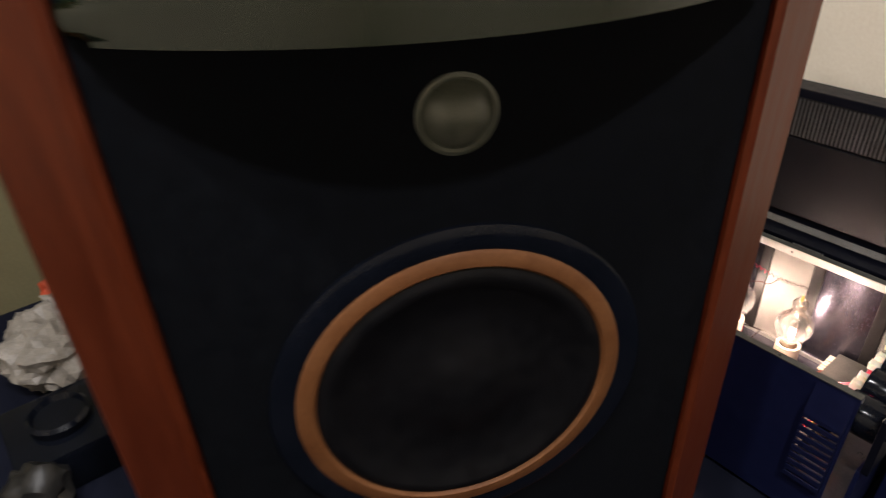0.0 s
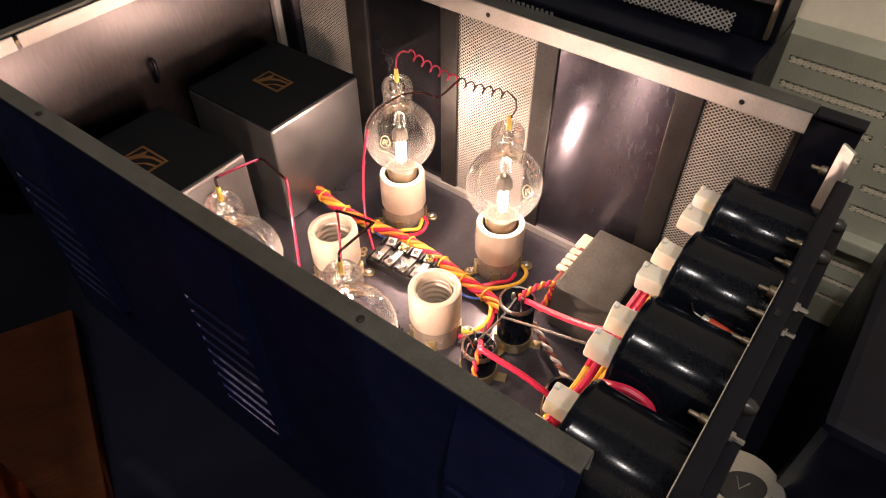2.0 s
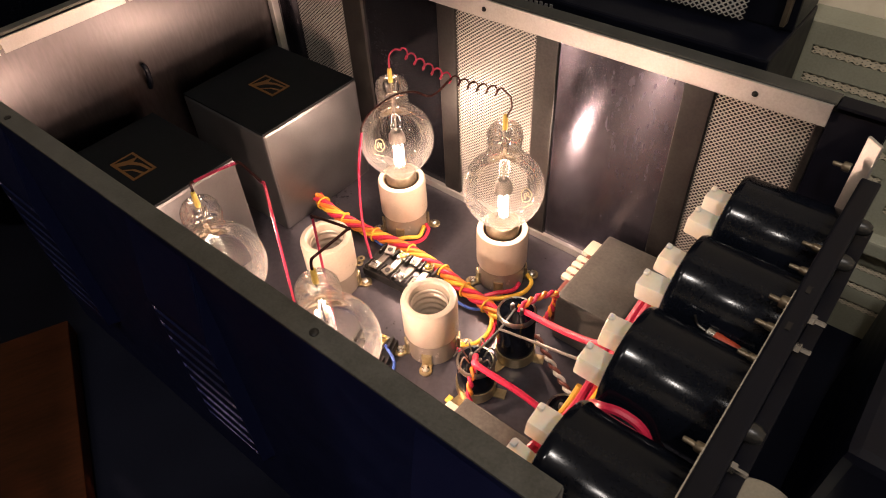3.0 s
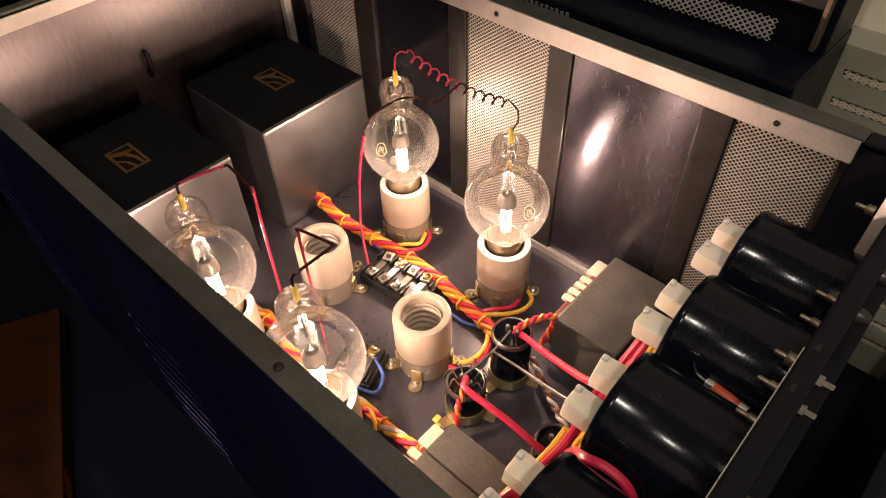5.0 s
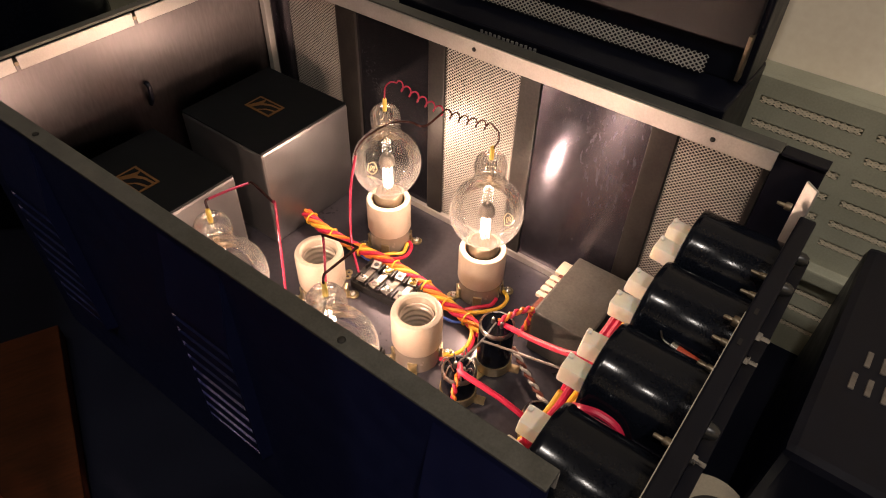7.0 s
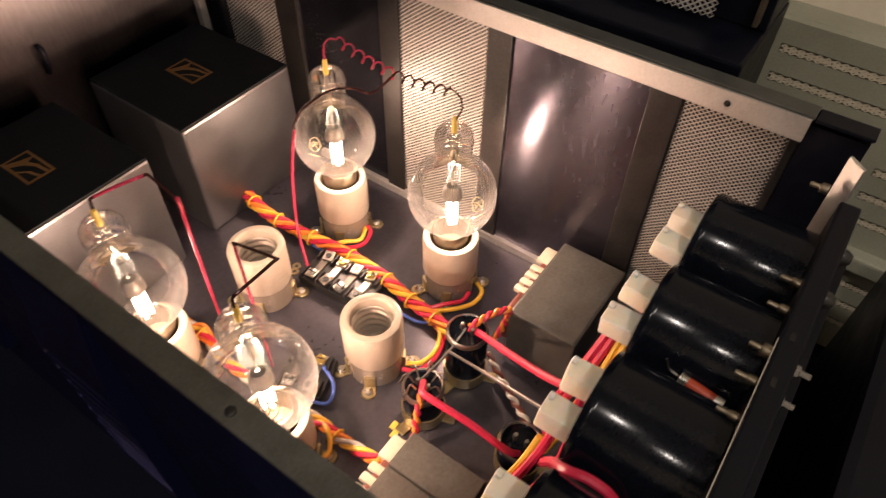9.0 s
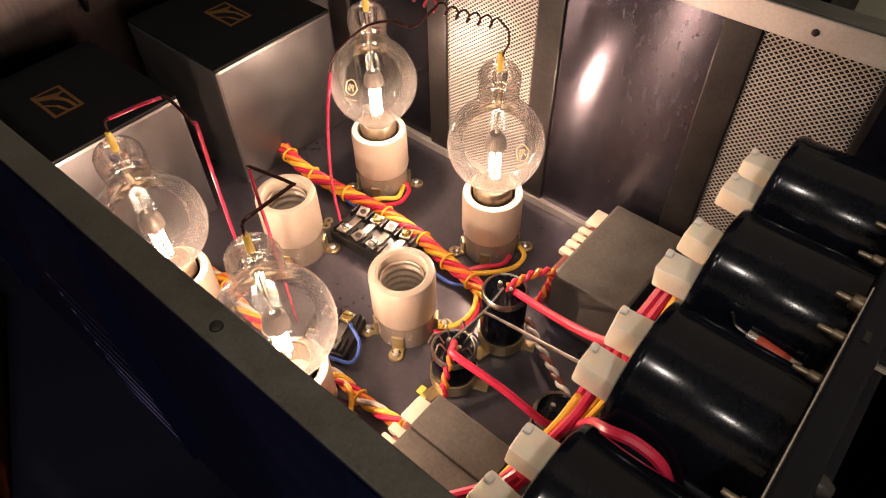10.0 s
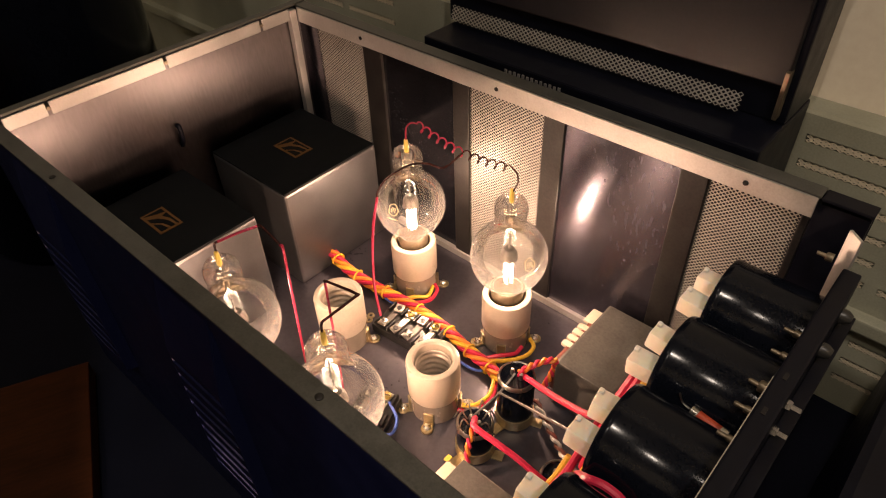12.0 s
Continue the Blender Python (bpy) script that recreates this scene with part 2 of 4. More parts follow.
# ---- mesh helpers ----
def part(name, bm, material, parent=None, label="", smooth=False):
    me = bpy.data.meshes.new(name)
    bmesh.ops.recalc_face_normals(bm, faces=bm.faces)
    bm.to_mesh(me)
    bm.free()
    me.materials.append(material)
    if smooth:
        me.polygons.foreach_set("use_smooth", [True] * len(me.polygons))
        me.set_sharp_from_angle(angle=radians(40))
    ob = new(name, me)
    if parent:
        ob.parent = parent
    if label:
        ob["label"] = label
    return ob


def thing(name, label, category, at=(0, 0, 0), turn=0.0, group="", kind=""):
    e = new(name)
    e.matrix_basis = pose(*at, 0, 0, turn)
    return tagged(e, label, category, group, kind)


def box(bm, lo, hi, bevel=0.0, m=None):
    lo, hi = Vector(lo), Vector(hi)
    mid, size = (lo + hi) / 2, hi - lo
    r = bmesh.ops.create_cube(bm, size=1.0, matrix=Matrix.Translation(mid) @ Matrix.Diagonal((*size, 1)))
    if bevel:
        edges = list({e for v in r["verts"] for e in v.link_edges})
        done = bmesh.ops.bevel(bm, geom=edges, offset=bevel, segments=2, affect="EDGES", profile=0.6)
        verts = list({v for f in done["faces"] for v in f.verts} | {v for v in r["verts"] if v.is_valid})
    else:
        verts = r["verts"]
    if m is not None:
        bmesh.ops.transform(bm, matrix=m, verts=verts)
    return bm


def plain(name, lo, hi, material, parent=None, bevel=0.0, label=""):
    return part(name, box(bmesh.new(), lo, hi, bevel), material, parent, label)


def lathe(bm, profile, at=(0, 0, 0), steps=32, axis="z"):
    """Turn (radius, height) pairs about an axis through at."""
    at = Vector(at)
    rings = []
    for r, z in profile:
        ring = []
        for k in range(steps):
            a = 2 * math.pi * k / steps
            p = (r * math.cos(a), r * math.sin(a), z)
            if axis == "x":
                p = (p[2], p[0], p[1])
            if axis == "y":
                p = (p[0], p[2], p[1])
            ring.append(bm.verts.new(at + Vector(p)) if r > 1e-6 or k == 0 else ring[0])
        rings.append(ring)
    for a, b in zip(rings, rings[1:]):
        for k in range(steps):
            quad = [a[k], a[(k + 1) % steps], b[(k + 1) % steps], b[k]]
            quad = list(dict.fromkeys(quad))
            if len(quad) > 2:
                try:
                    bm.faces.new(quad)
                except ValueError:
                    pass
    return bm


def smooth_path(pts, per=6):
    pts = [Vector(p) for p in pts]
    if len(pts) < 3:
        return pts
    ext = [2 * pts[0] - pts[1], *pts, 2 * pts[-1] - pts[-2]]
    out = []
    for i in range(1, len(ext) - 2):
        p0, p1, p2, p3 = ext[i - 1:i + 3]
        for k in range(per):
            t = k / per
            out.append(0.5 * (2 * p1 + (p2 - p0) * t + (2 * p0 - 5 * p1 + 4 * p2 - p3) * t * t + (3 * p1 - p0 - 3 * p2 + p3) * t ** 3))
    return out + [pts[-1]]


def sweep(bm, pts, radius, sides=8):
    pts = [Vector(p) for p in pts]
    rings, up = [], None
    for i, p in enumerate(pts):
        d = (pts[min(i + 1, len(pts) - 1)] - pts[max(i - 1, 0)]).normalized()
        if up is None:
            up = d.orthogonal().normalized()
        up = (up - d * up.dot(d)).normalized()
        side = d.cross(up)
        rings.append([bm.verts.new(p + radius * (math.cos(2 * math.pi * k / sides) * up + math.sin(2 * math.pi * k / sides) * side)) for k in range(sides)])
    for a, b in zip(rings, rings[1:]):
        for k in range(sides):
            bm.faces.new((a[k], a[(k + 1) % sides], b[(k + 1) % sides], b[k]))
    bm.faces.new(rings[0][::-1])
    bm.faces.new(rings[-1])
    return bm


def wire(name, pts, radius, material, label, category="wire", parent=None, per=6, sides=8, group=""):
    ob = part(name, sweep(bmesh.new(), smooth_path(pts, per), radius, sides), material, parent, smooth=True)
    return ob if parent else tagged(ob, label, category, group)


def twisted(pts, offset, pitch, phase, per=10):
    """A strand that winds round a path."""
    base = smooth_path(pts, per)
    out, run = [], 0.0
    for i, p in enumerate(base):
        d = (base[min(i + 1, len(base) - 1)] - base[max(i - 1, 0)]).normalized()
        run += (p - base[i - 1]).length if i else 0
        side = d.cross(Vector((0, 0, 1))).normalized()
        up = side.cross(d)
        a = phase + 2 * math.pi * run / pitch
        out.append(p + offset * (math.cos(a) * side + math.sin(a) * up))
    return out


def lattice(bm, u0, u1, v0, v1, pitch_u, pitch_v, bar, place):
    """Expanded metal: a diamond grid; place(u, v) gives the point."""
    nu, nv = max(2, round((u1 - u0) / pitch_u)), max(2, round((v1 - v0) / pitch_v))
    du, dv = (u1 - u0) / nu, (v1 - v0) / nv
    for i in range(nu):
        for j in range(2 * nv - 1):
            cu, cv = u0 + (i + 0.5 + (0.5 if j % 2 else 0)) * du, v0 + (j + 1) * dv / 2
            if cu + du / 2 > u1 + 1e-6:
                continue
            outer = [(cu - du / 2, cv), (cu, cv - dv / 2), (cu + du / 2, cv), (cu, cv + dv / 2)]
            k = 1 - bar
            inner = [(cu + (a - cu) * k, cv + (b - cv) * k) for a, b in outer]
            vo = [bm.verts.new(place(a, b)) for a, b in outer]
            vi = [bm.verts.new(place(a, b)) for a, b in inner]
            for q in range(4):
                bm.faces.new((vo[q], vo[(q + 1) % 4], vi[(q + 1) % 4], vi[q]))
    return bm


def screw(parent, at, axis="z", r=0.0028, h=0.0016, material=None, name="screw"):
    bm = bmesh.new()
    lathe(bm, [(0, h), (r * 0.55, h), (r * 0.95, h * 0.55), (r, 0), (0, 0)], at, 12, axis)
    return part(name, bm, material or M_SCREW, parent, smooth=True)


# ---- room ----
def structure(ob, label, category):
    return tagged(ob, label, category, kind="structure")


structure(plain("floor", (-1.40, -2.6, GROUND - 0.1), (2.4, 0.40, GROUND), M_FLOOR), "dark matt floor covering under the equipment", "floor")
structure(plain("wall_north", (-1.40, 0.30, GROUND), (2.4, 0.40, 2.3), M_WALL), "beige plastered wall behind the equipment", "wall")
structure(plain("wall_west", (-1.40, -2.6, GROUND), (-1.30, 0.30, 2.3), M_OLIVE), "dull olive painted side wall", "wall")
structure(plain("wall_east", (2.4, -2.6, GROUND), (2.5, 0.40, 2.3), M_WALL), "beige plastered side wall", "wall")
structure(plain("wall_south", (-1.40, -2.7, GROUND), (2.5, -2.6, 2.3), M_WALL), "beige plastered wall behind the camera", "wall")
structure(plain("ceiling", (-1.40, -2.7, 2.3), (2.5, 0.40, 2.4), M_CEIL), "white painted ceiling", "ceiling")
for lx, ly, gain in CEILING_SPOTS:
    sp = thing("ceiling_spotlight", "small round warm white ceiling spotlight", "spotlight", (lx, ly, 2.3), group="ceiling spotlights")
    part("trim_ring", lathe(bmesh.new(), [(0.05, 0), (0.065, 0), (0.065, -0.012), (0.05, -0.012), (0.05, 0)]), M_SILVER, sp, smooth=True)

# grey louvred wall heater behind everything
HY = 0.27
heater = thing("wall_heater", "grey-green enamelled louvred heater casing along the wall", "heater", (0, HY, GROUND))
HTOP = 0.213 - GROUND
plain("body", (-1.1, 0.006, 0), (1.1, 0.03, HTOP), M_HEATER, heater, 0.002)
plain("ledge", (-1.1, -0.012, 0.098), (1.1, 0.006, 0.112), M_HEATER, heater, 0.002)
SLOTS = [HTOP - 0.0195 - 0.0215 * k for k in range(6)] + [0.075, 0.054, 0.033]
SLOT_XS = [(-0.465, -0.385), (-0.375, -0.298), (0.143, 0.222), (0.232, 0.31), (0.32, 0.40)]
bm = bmesh.new()
xs = [-1.1] + [v for ab in SLOT_XS for v in ab] + [1.1]
for a, b in zip(xs[0::2], xs[1::2]):
    box(bm, (a, 0, 0.112), (b, 0.006, HTOP))
    box(bm, (a, 0, 0), (b, 0.006, 0.098))
for a, b in SLOT_XS:
    for lo, hi in ((0.112, HTOP), (0.0, 0.098)):
        zs = sorted(z for z in SLOTS if lo < z < hi)
        cuts = [lo] + [v for z in zs for v in (z - 0.0032, z + 0.0032)] + [hi]
        for c, d in zip(cuts[0::2], cuts[1::2]):
            box(bm, (a, 0, c), (b, 0.006, d))
part("front_sheet", bm, M_HEATER, heater)
for a, b in SLOT_XS:
    for z in SLOTS:
        bm = bmesh.new()
        lattice(bm, a, b, z - 0.0032, z + 0.0032, 0.0055, 0.0032, 0.72, lambda u, v: Vector((u, -0.0006, v)))
        part("slot_grille", bm, M_IVORY, heater)

# black cased unit between amplifier and wall
CX0, CX1 = -0.168, 0.139
case = thing("equipment_case", "tall black gloss equipment case with mesh vent strips", "audio unit", (0, 0, GROUND))
plain("lower_body", (CX0 + 0.010, 0.170, 0), (CX1, 0.262, 0.278), M_JET, case, 0.002)
plain("upper_body", (CX0 + 0.004, 0.212, 0.278), (CX1 - 0.001, 0.262, 0.535), M_JET, case, 0.002)
plain("front_panel", (CX0 + 0.010, 0.207, 0.306), (CX1 - 0.006, 0.2125, 0.448), M_GLOSSBLACK, case, 0.0015, "dark gloss front panel")
bm = bmesh.new()
lattice(bm, CX0 + 0.014, CX1 - 0.030, 0.0, 0.014, 0.0046, 0.0038, 0.36, lambda u, v: Vector((u, 0.2005 + 0.35 * v, 0.283 + 0.93 * v)))
part("vent_mesh", bm, M_FLANGE, case, "bright expanded metal vent strip")
for k in range(13):
    x = -0.068 + 0.0043 * k
    plain("vent_dash", (x, 0.1690, 0.268 + 0.0006 * (k % 3)), (x + 0.0022, 0.1702, 0.274 - 0.0005 * (k % 2)), M_FLANGE, case)
bm = bmesh.new()
for k in range(38):
    x = CX0 + 0.022 + k * 0.0069
    box(bm, (x, 0.209, 0.452), (x + 0.0035, 0.2125, 0.518))
part("upper_vent", bm, M_CORESIDE, case, "row of upright vent bars")
plain("vent_backing", (CX0 + 0.018, 0.2105, 0.450), (CX1 - 0.012, 0.2128, 0.520), M_DARKSTRIP, case)
plain("edge_strip", (CX1 - 0.0085, 0.2035, 0.284), (CX1 - 0.0055, 0.2115, 0.318), M_COLLAR, case, 0.0004, "bright worn metal edge")

# ---- amplifier casing ----
X0, X1 = -0.318, 0.183
YN, YF = -0.1445, 0.160
ZB, ZT = -0.040, 0.226
amp = thing("amplifier_case", "open black steel valve amplifier case standing on the floor", "amplifier", (0, 0, 0))
GROUPS = [(-0.262, -0.208), (-0.071, -0.018), (0.126, 0.177)]
SLITS = [0.044 + 0.0138 * k for k in range(9)]
xs = [X0] + [v for g in GROUPS for v in g] + [X1]
for a, b in zip(xs[0::2], xs[1::2]):
    plain("side_wall", (a, YN, ZB), (b, YN + 0.002, ZT - 0.002), M_BLACK, amp)
for a, b in GROUPS:
    plain("side_wall", (a, YN, ZB), (b, YN + 0.002, SLITS[0] - 0.006), M_BLACK, amp)
    plain("side_wall", (a, YN, SLITS[-1] + 0.0019), (b, YN + 0.002, ZT - 0.002), M_BLACK, amp)
    cuts = [SLITS[0] - 0.010] + [v for z in SLITS for v in (z - 0.0025, z + 0.0025)] + [SLITS[-1] + 0.004]
    for c, d in zip(cuts[0::2], cuts[1::2]):
        off = 0.009 * min(1.0, (0.224 - (c + d) / 2) / 0.06) * min(1.0, max(0.0, ((c + d) / 2 - 0.032) / 0.006))
        plain("vent_slat", (a, YN - off, c), (b, YN - off + 0.002, d), M_BLACK, amp)
for a, b in GROUPS:
    zl = SLITS[-1] + 0.003
    bm = bmesh.new()
    ends = [[bm.verts.new((e, y, z)) for y, z in ((YN - 0.0004, zl), (YN - 0.0091, zl), (YN - 0.0091, zl + 0.006), (YN - 0.0004, 0.219))] for e in (a, b)]
    bm.faces.new(ends[0])
    bm.faces.new(ends[1][::-1])
    for k in range(4):
        bm.faces.new((ends[0][k], ends[1][k], ends[1][(k + 1) % 4], ends[0][(k + 1) % 4]))
    bmesh.ops.recalc_face_normals(bm, faces=bm.faces)
    part("vent_hood", bm, M_BLACK, amp)
for ga, gb in GROUPS:
    for e in (ga - 0.0006, gb + 0.0006):
        bm = bmesh.new()
        ends = [[bm.verts.new((e + s, y, z)) for y, z in ((YN + 0.002, 0.030), (YN - 0.0092, 0.036), (YN - 0.0092, 0.164), (YN + 0.002, 0.223))] for s in (-0.0006, 0.0006)]
        bm.faces.new(ends[0])
        bm.faces.new(ends[1][::-1])
        for k in range(4):
            bm.faces.new((ends[0][k], ends[1][k], ends[1][(k + 1) % 4], ends[0][(k + 1) % 4]))
        part("vent_cheek", bm, M_BLACK, amp)
plain("rim", (X0, YN - 0.001, ZT - 0.002), (X1, YN + 0.0105, ZT), M_EDGE, amp, 0.0006, "worn dark grey folded rim")
plain("rim_flange", (X0 + 0.01, YN + 0.009, ZT - 0.014), (X1, YN + 0.0105, ZT - 0.002), M_FLANGE, amp)
for sx in (-0.2, 0.068):
    screw(amp, (sx, YN + 0.004, ZT), "z", 0.0022, 0.001, M_DARKSTRIP)
# end wall
plain("end_wall", (X0, YN + 0.002, ZB), (X0 + 0.002, YF, ZT), M_BLACK, amp)
plain("end_liner", (X0 + 0.0025, YN + 0.004, FZ), (X0 + 0.004, YF - 0.002, ZT - 0.004), M_LINING, amp, label="brushed steel inner lining")
for a, b in ((-0.131, -0.099), (-0.096, 0.003), (0.006, 0.104), (0.107, 0.139)):
    plain("end_flange", (X0 + 0.008, a, ZT - 0.012), (X0 + 0.0095, b, ZT - 0.001), M_FLANGE, amp, 0.0004)
for sy in (-0.0975, 0.0045, 0.1055):
    screw(amp, (X0 + 0.0040, sy, ZT - 0.006), "x", 0.0030, 0.0062, M_COLLAR, "clip_screw")
plain("end_rim", (X0, YN + 0.012, ZT), (X0 + 0.008, YF, ZT + 0.002), M_EDGE, amp)
bm = box(bmesh.new(), (X0 + 0.006, 0.138, FZ), (X0 + 0.0125, 0.1455, ZT - 0.002), 0.0005)
part("corner_post", bm, M_FLANGE, amp)
wire("latch_hook", [(X0 + 0.005, -0.002, 0.138), (X0 + 0.009, -0.002, 0.146), (X0 + 0.010, -0.002, 0.158), (X0 + 0.006, -0.002, 0.160)], 0.0022, M_JET, "", parent=amp)
# far wall: solid bays and mesh bays
WY = 0.1535
BAYS = [("steel", X0 + 0.004, -0.287), ("mesh", -0.287, -0.220), ("strip", -0.220, -0.196), ("dark", -0.196, -0.109), ("strip", -0.109, -0.091),
        ("mesh", -0.091, -0.015), ("strip", -0.015, 0.004), ("steel", 0.004, 0.098), ("strip", 0.098, 0.118), ("mesh", 0.118, 0.178), ("strip", 0.178, X1)]
for kind, a, b in BAYS:
    if kind == "steel":
        plain("bay_panel", (a, WY, FZ), (b, YF - 0.002, ZT - 0.004), M_STEEL, amp, label="brushed steel panel")
    elif kind == "dark":
        plain("bay_panel", (a, WY + 0.001, FZ), (b, YF - 0.002, ZT - 0.004), M_MIRROR, amp, label="dark polished panel")
    elif kind == "strip":
        plain("frame_strip", (a, WY - 0.002, FZ), (b, YF - 0.002, ZT - 0.004), M_DARKSTRIP, amp, 0.0008)
    else:
        plain("mesh_head", (a, WY - 0.001, 0.209), (b, YF - 0.002, ZT - 0.004), M_DARKSTRIP, amp)
        bm = bmesh.new()
        lattice(bm, a, b, FZ, 0.209, 0.0038, 0.0030, 0.33, lambda u, v: Vector((u, WY, v)))
        part("mesh_bay", bm, M_MESH, amp, "bright expanded metal mesh")
plain("far_rim", (X0 + 0.008, YF - 0.012, ZT - 0.001), (X1 + 0.002, YF, ZT + 0.001), M_EDGE, amp, 0.0005)
plain("far_flange", (X0 + 0.012, 0.1462, ZT - 0.0145), (X1 + 0.001, 0.1477, ZT - 0.0002), M_FLANGE, amp, 0.0004, "bright aluminium flange with screws")
for sx in (-0.215, -0.058, 0.142):
    screw(amp, (sx, 0.1462, ZT - 0.0075), "y", 0.0019, -0.0010, M_DARKSTRIP)
plain("wall_foot_strip", (-0.19, 0.1495, FZ), (0.066, 0.1545, FZ + 0.007), M_FLANGE, amp, 0.0006)
plain("chassis_plate", (X0 + 0.004, YN + 0.003, FZ - 0.002), (0.214, YF - 0.002, FZ), M_PLATE, amp, label="dark satin chassis plate")
plain("bottom_plate", (X0 + 0.003, YN + 0.003, ZB), (0.214, YF, ZB + 0.002), M_BLACK, amp)
for fx in (-0.29, 0.17):
    for fy in (-0.115, 0.13):
        part("rubber_foot", lathe(bmesh.new(), [(0, GROUND), (0.012, GROUND), (0.014, ZB), (0, ZB)], (fx, fy, 0), 20), M_BAKELITE, amp, smooth=True)
plain("outer_wall", (X0 + 0.002, YF, ZB), (0.214, YF + 0.0015, ZT - 0.002), M_JET, amp, label="black outer shell behind the mesh")
plain("corner_panel", (0.1835, WY - 0.002, FZ), (0.2135, YF - 0.0005, ZT - 0.006), M_JET, amp)
plain("far_rim", (X1 + 0.0025, YF - 0.012, ZT - 0.002), (0.2145, YF, ZT), M_JET, amp, 0.0005)
# capacitor mounting plate at the open end
PZ = 0.2065
plain("mounting_plate", (0.2130, -0.142, 0.105), (0.2232, 0.120, PZ), M_JET, amp, 0.0014, "thick black mounting plate")
plain("plate_lip", (0.2233, -0.140, 0.176), (0.2305, 0.116, 0.1795), M_JET, amp, 0.0006)
turned = pose(0.2115, 0.1285, 0, 0, 0, -42)
bm = box(bmesh.new(), (-0.0055, -0.0009, 0.170), (0.0055, 0.0009, 0.2235), 0.0005, turned)
part("plate_bracket", bm, M_FLANGE, amp, "bright angle bracket")
plain("end_apron", (0.208, YN + 0.003, ZB + 0.002), (0.2145, YF - 0.002, 0.105), M_BLACK, amp, 0.001)
for sy in (-0.112, -0.053, 0.066, 0.098):
    screw(amp, (0.2232, sy, 0.192), "x", 0.0045, 0.006, M_BAKELITE, "bolt_head")
def hex_bolt(at, axis, r, h, shank):
    bm = bmesh.new()
    lathe(bm, [(0, h + shank), (r * 0.45, h + shank), (r * 0.5, h + shank * 0.8), (r * 0.5, h), (r * 0.9, h), (r, h * 0.8), (r, 0), (0, 0)], at, 6, axis)
    return part("chrome_nut", bm, M_DARKCHROME, amp)
for sy, sz in ((0.014, 0.198), (0.004, 0.188), (-0.071, 0.190)):
    hex_bolt((0.2232, sy, sz), "x", 0.0028, 0.0026, 0.0045)
for sy in (0.022, -0.004):
    plain("slotted_hole", (0.2165, sy - 0.0025, PZ - 0.0002), (0.2185, sy + 0.0025, PZ + 0.0004), M_DARKSTRIP, amp)
plain("edge_bead", (0.2126, -0.14, PZ - 0.0024), (0.2131, 0.02, PZ - 0.0012), M_SCREW, amp)
for sy, sz, rr in ((-0.075, 0.197, 0.0030), (0.0, 0.197, 0.0026), (-0.016, 0.191, 0.0026), (0.015, 0.200, 0.0040), (0.064, 0.196, 0.0028), (0.049, 0.192, 0.0028), (0.1245, 0.206, 0.0036)):
    rr *= 0.8
    bm = bmesh.new()
    lathe(bm, [(0, -0.009), (0.0011, -0.009), (0.0013, -0.008), (0.0013, -0.004), (rr * 0.85, -0.004), (rr, -0.0032), (rr, 0), (0, 0)], (0.2130 if sy < 0.12 else 0.2060, sy, sz), 10, "x")
    part("stud", bm, M_COLLAR, amp, smooth=True)
resistor = thing("resistor", "small red-brown tubular resistor between the large capacitors", "resistor", (0.197, 0.001, 0.172), -8)
part("body", lathe(bmesh.new(), [(0, -0.010), (0.0022, -0.010), (0.0028, -0.008), (0.0028, 0.008), (0.0022, 0.010), (0, 0.010)], (0, 0, 0), 14, "x"), M_REDPLAST, resistor, smooth=True)
for sx in (-1, 1):
    part("end_cap", lathe(bmesh.new(), [(0, sx * 0.0105), (0.0031, sx * 0.0105), (0.0031, sx * 0.0065), (0.0028, sx * 0.0065)], (0, 0, 0), 14, "x"), M_TIN, resistor, smooth=True)
    part("lead", sweep(bmesh.new(), smooth_path([(sx * 0.010, 0, 0), (sx * 0.016, 0, 0.001), (sx * 0.019, 0, 0.006)], 4), 0.0006, 6), M_TIN, resistor)

# ---- big capacitors ----
CAPS_Y = [0.0955, 0.0325, -0.0305, -0.0975]
def big_capacitor(y):
    c = thing("large_capacitor", "large black cylindrical capacitor bolted to the mounting plate", "capacitor", (0.2165, y, 0.163), group="row of large capacitors")
    R = 0.0305
    part("can", lathe(bmesh.new(), [(0, -0.057), (R - 0.003, -0.057), (R - 0.0008, -0.0562), (R, -0.0545), (R, -0.052), (R - 0.0006, -0.051), (R - 0.0006, -0.003), (R, -0.001), (R, 0), (0, 0)], (0, 0, 0), 48, "x"), M_CAN, c, smooth=True)
    for sy in (-0.0118, 0.0118):
        t = part("terminal", lathe(bmesh.new(), [(0, -0.064), (0.004, -0.064), (0.004, -0.057), (0, -0.057)], (0, sy, 0), 12, "x"), M_SCREW, c, smooth=True)
        tilt = pose(-0.062, sy, 0.0, random.uniform(-12, 4), random.uniform(-8, 8), random.uniform(-10, 10))
        bm = box(bmesh.new(), (-0.0125, -0.0068, -0.0060), (0.0045, 0.0068, 0.0064), 0.0018, tilt)
        box(bm, (-0.0122, 0.0016, 0.0050), (-0.0090, 0.0050, 0.0084), 0.001, tilt)
        part("terminal_boot", bm, M_NYLON, c, "milky white nylon boot", True)
    return c
for y in CAPS_Y:
    big_capacitor(y)

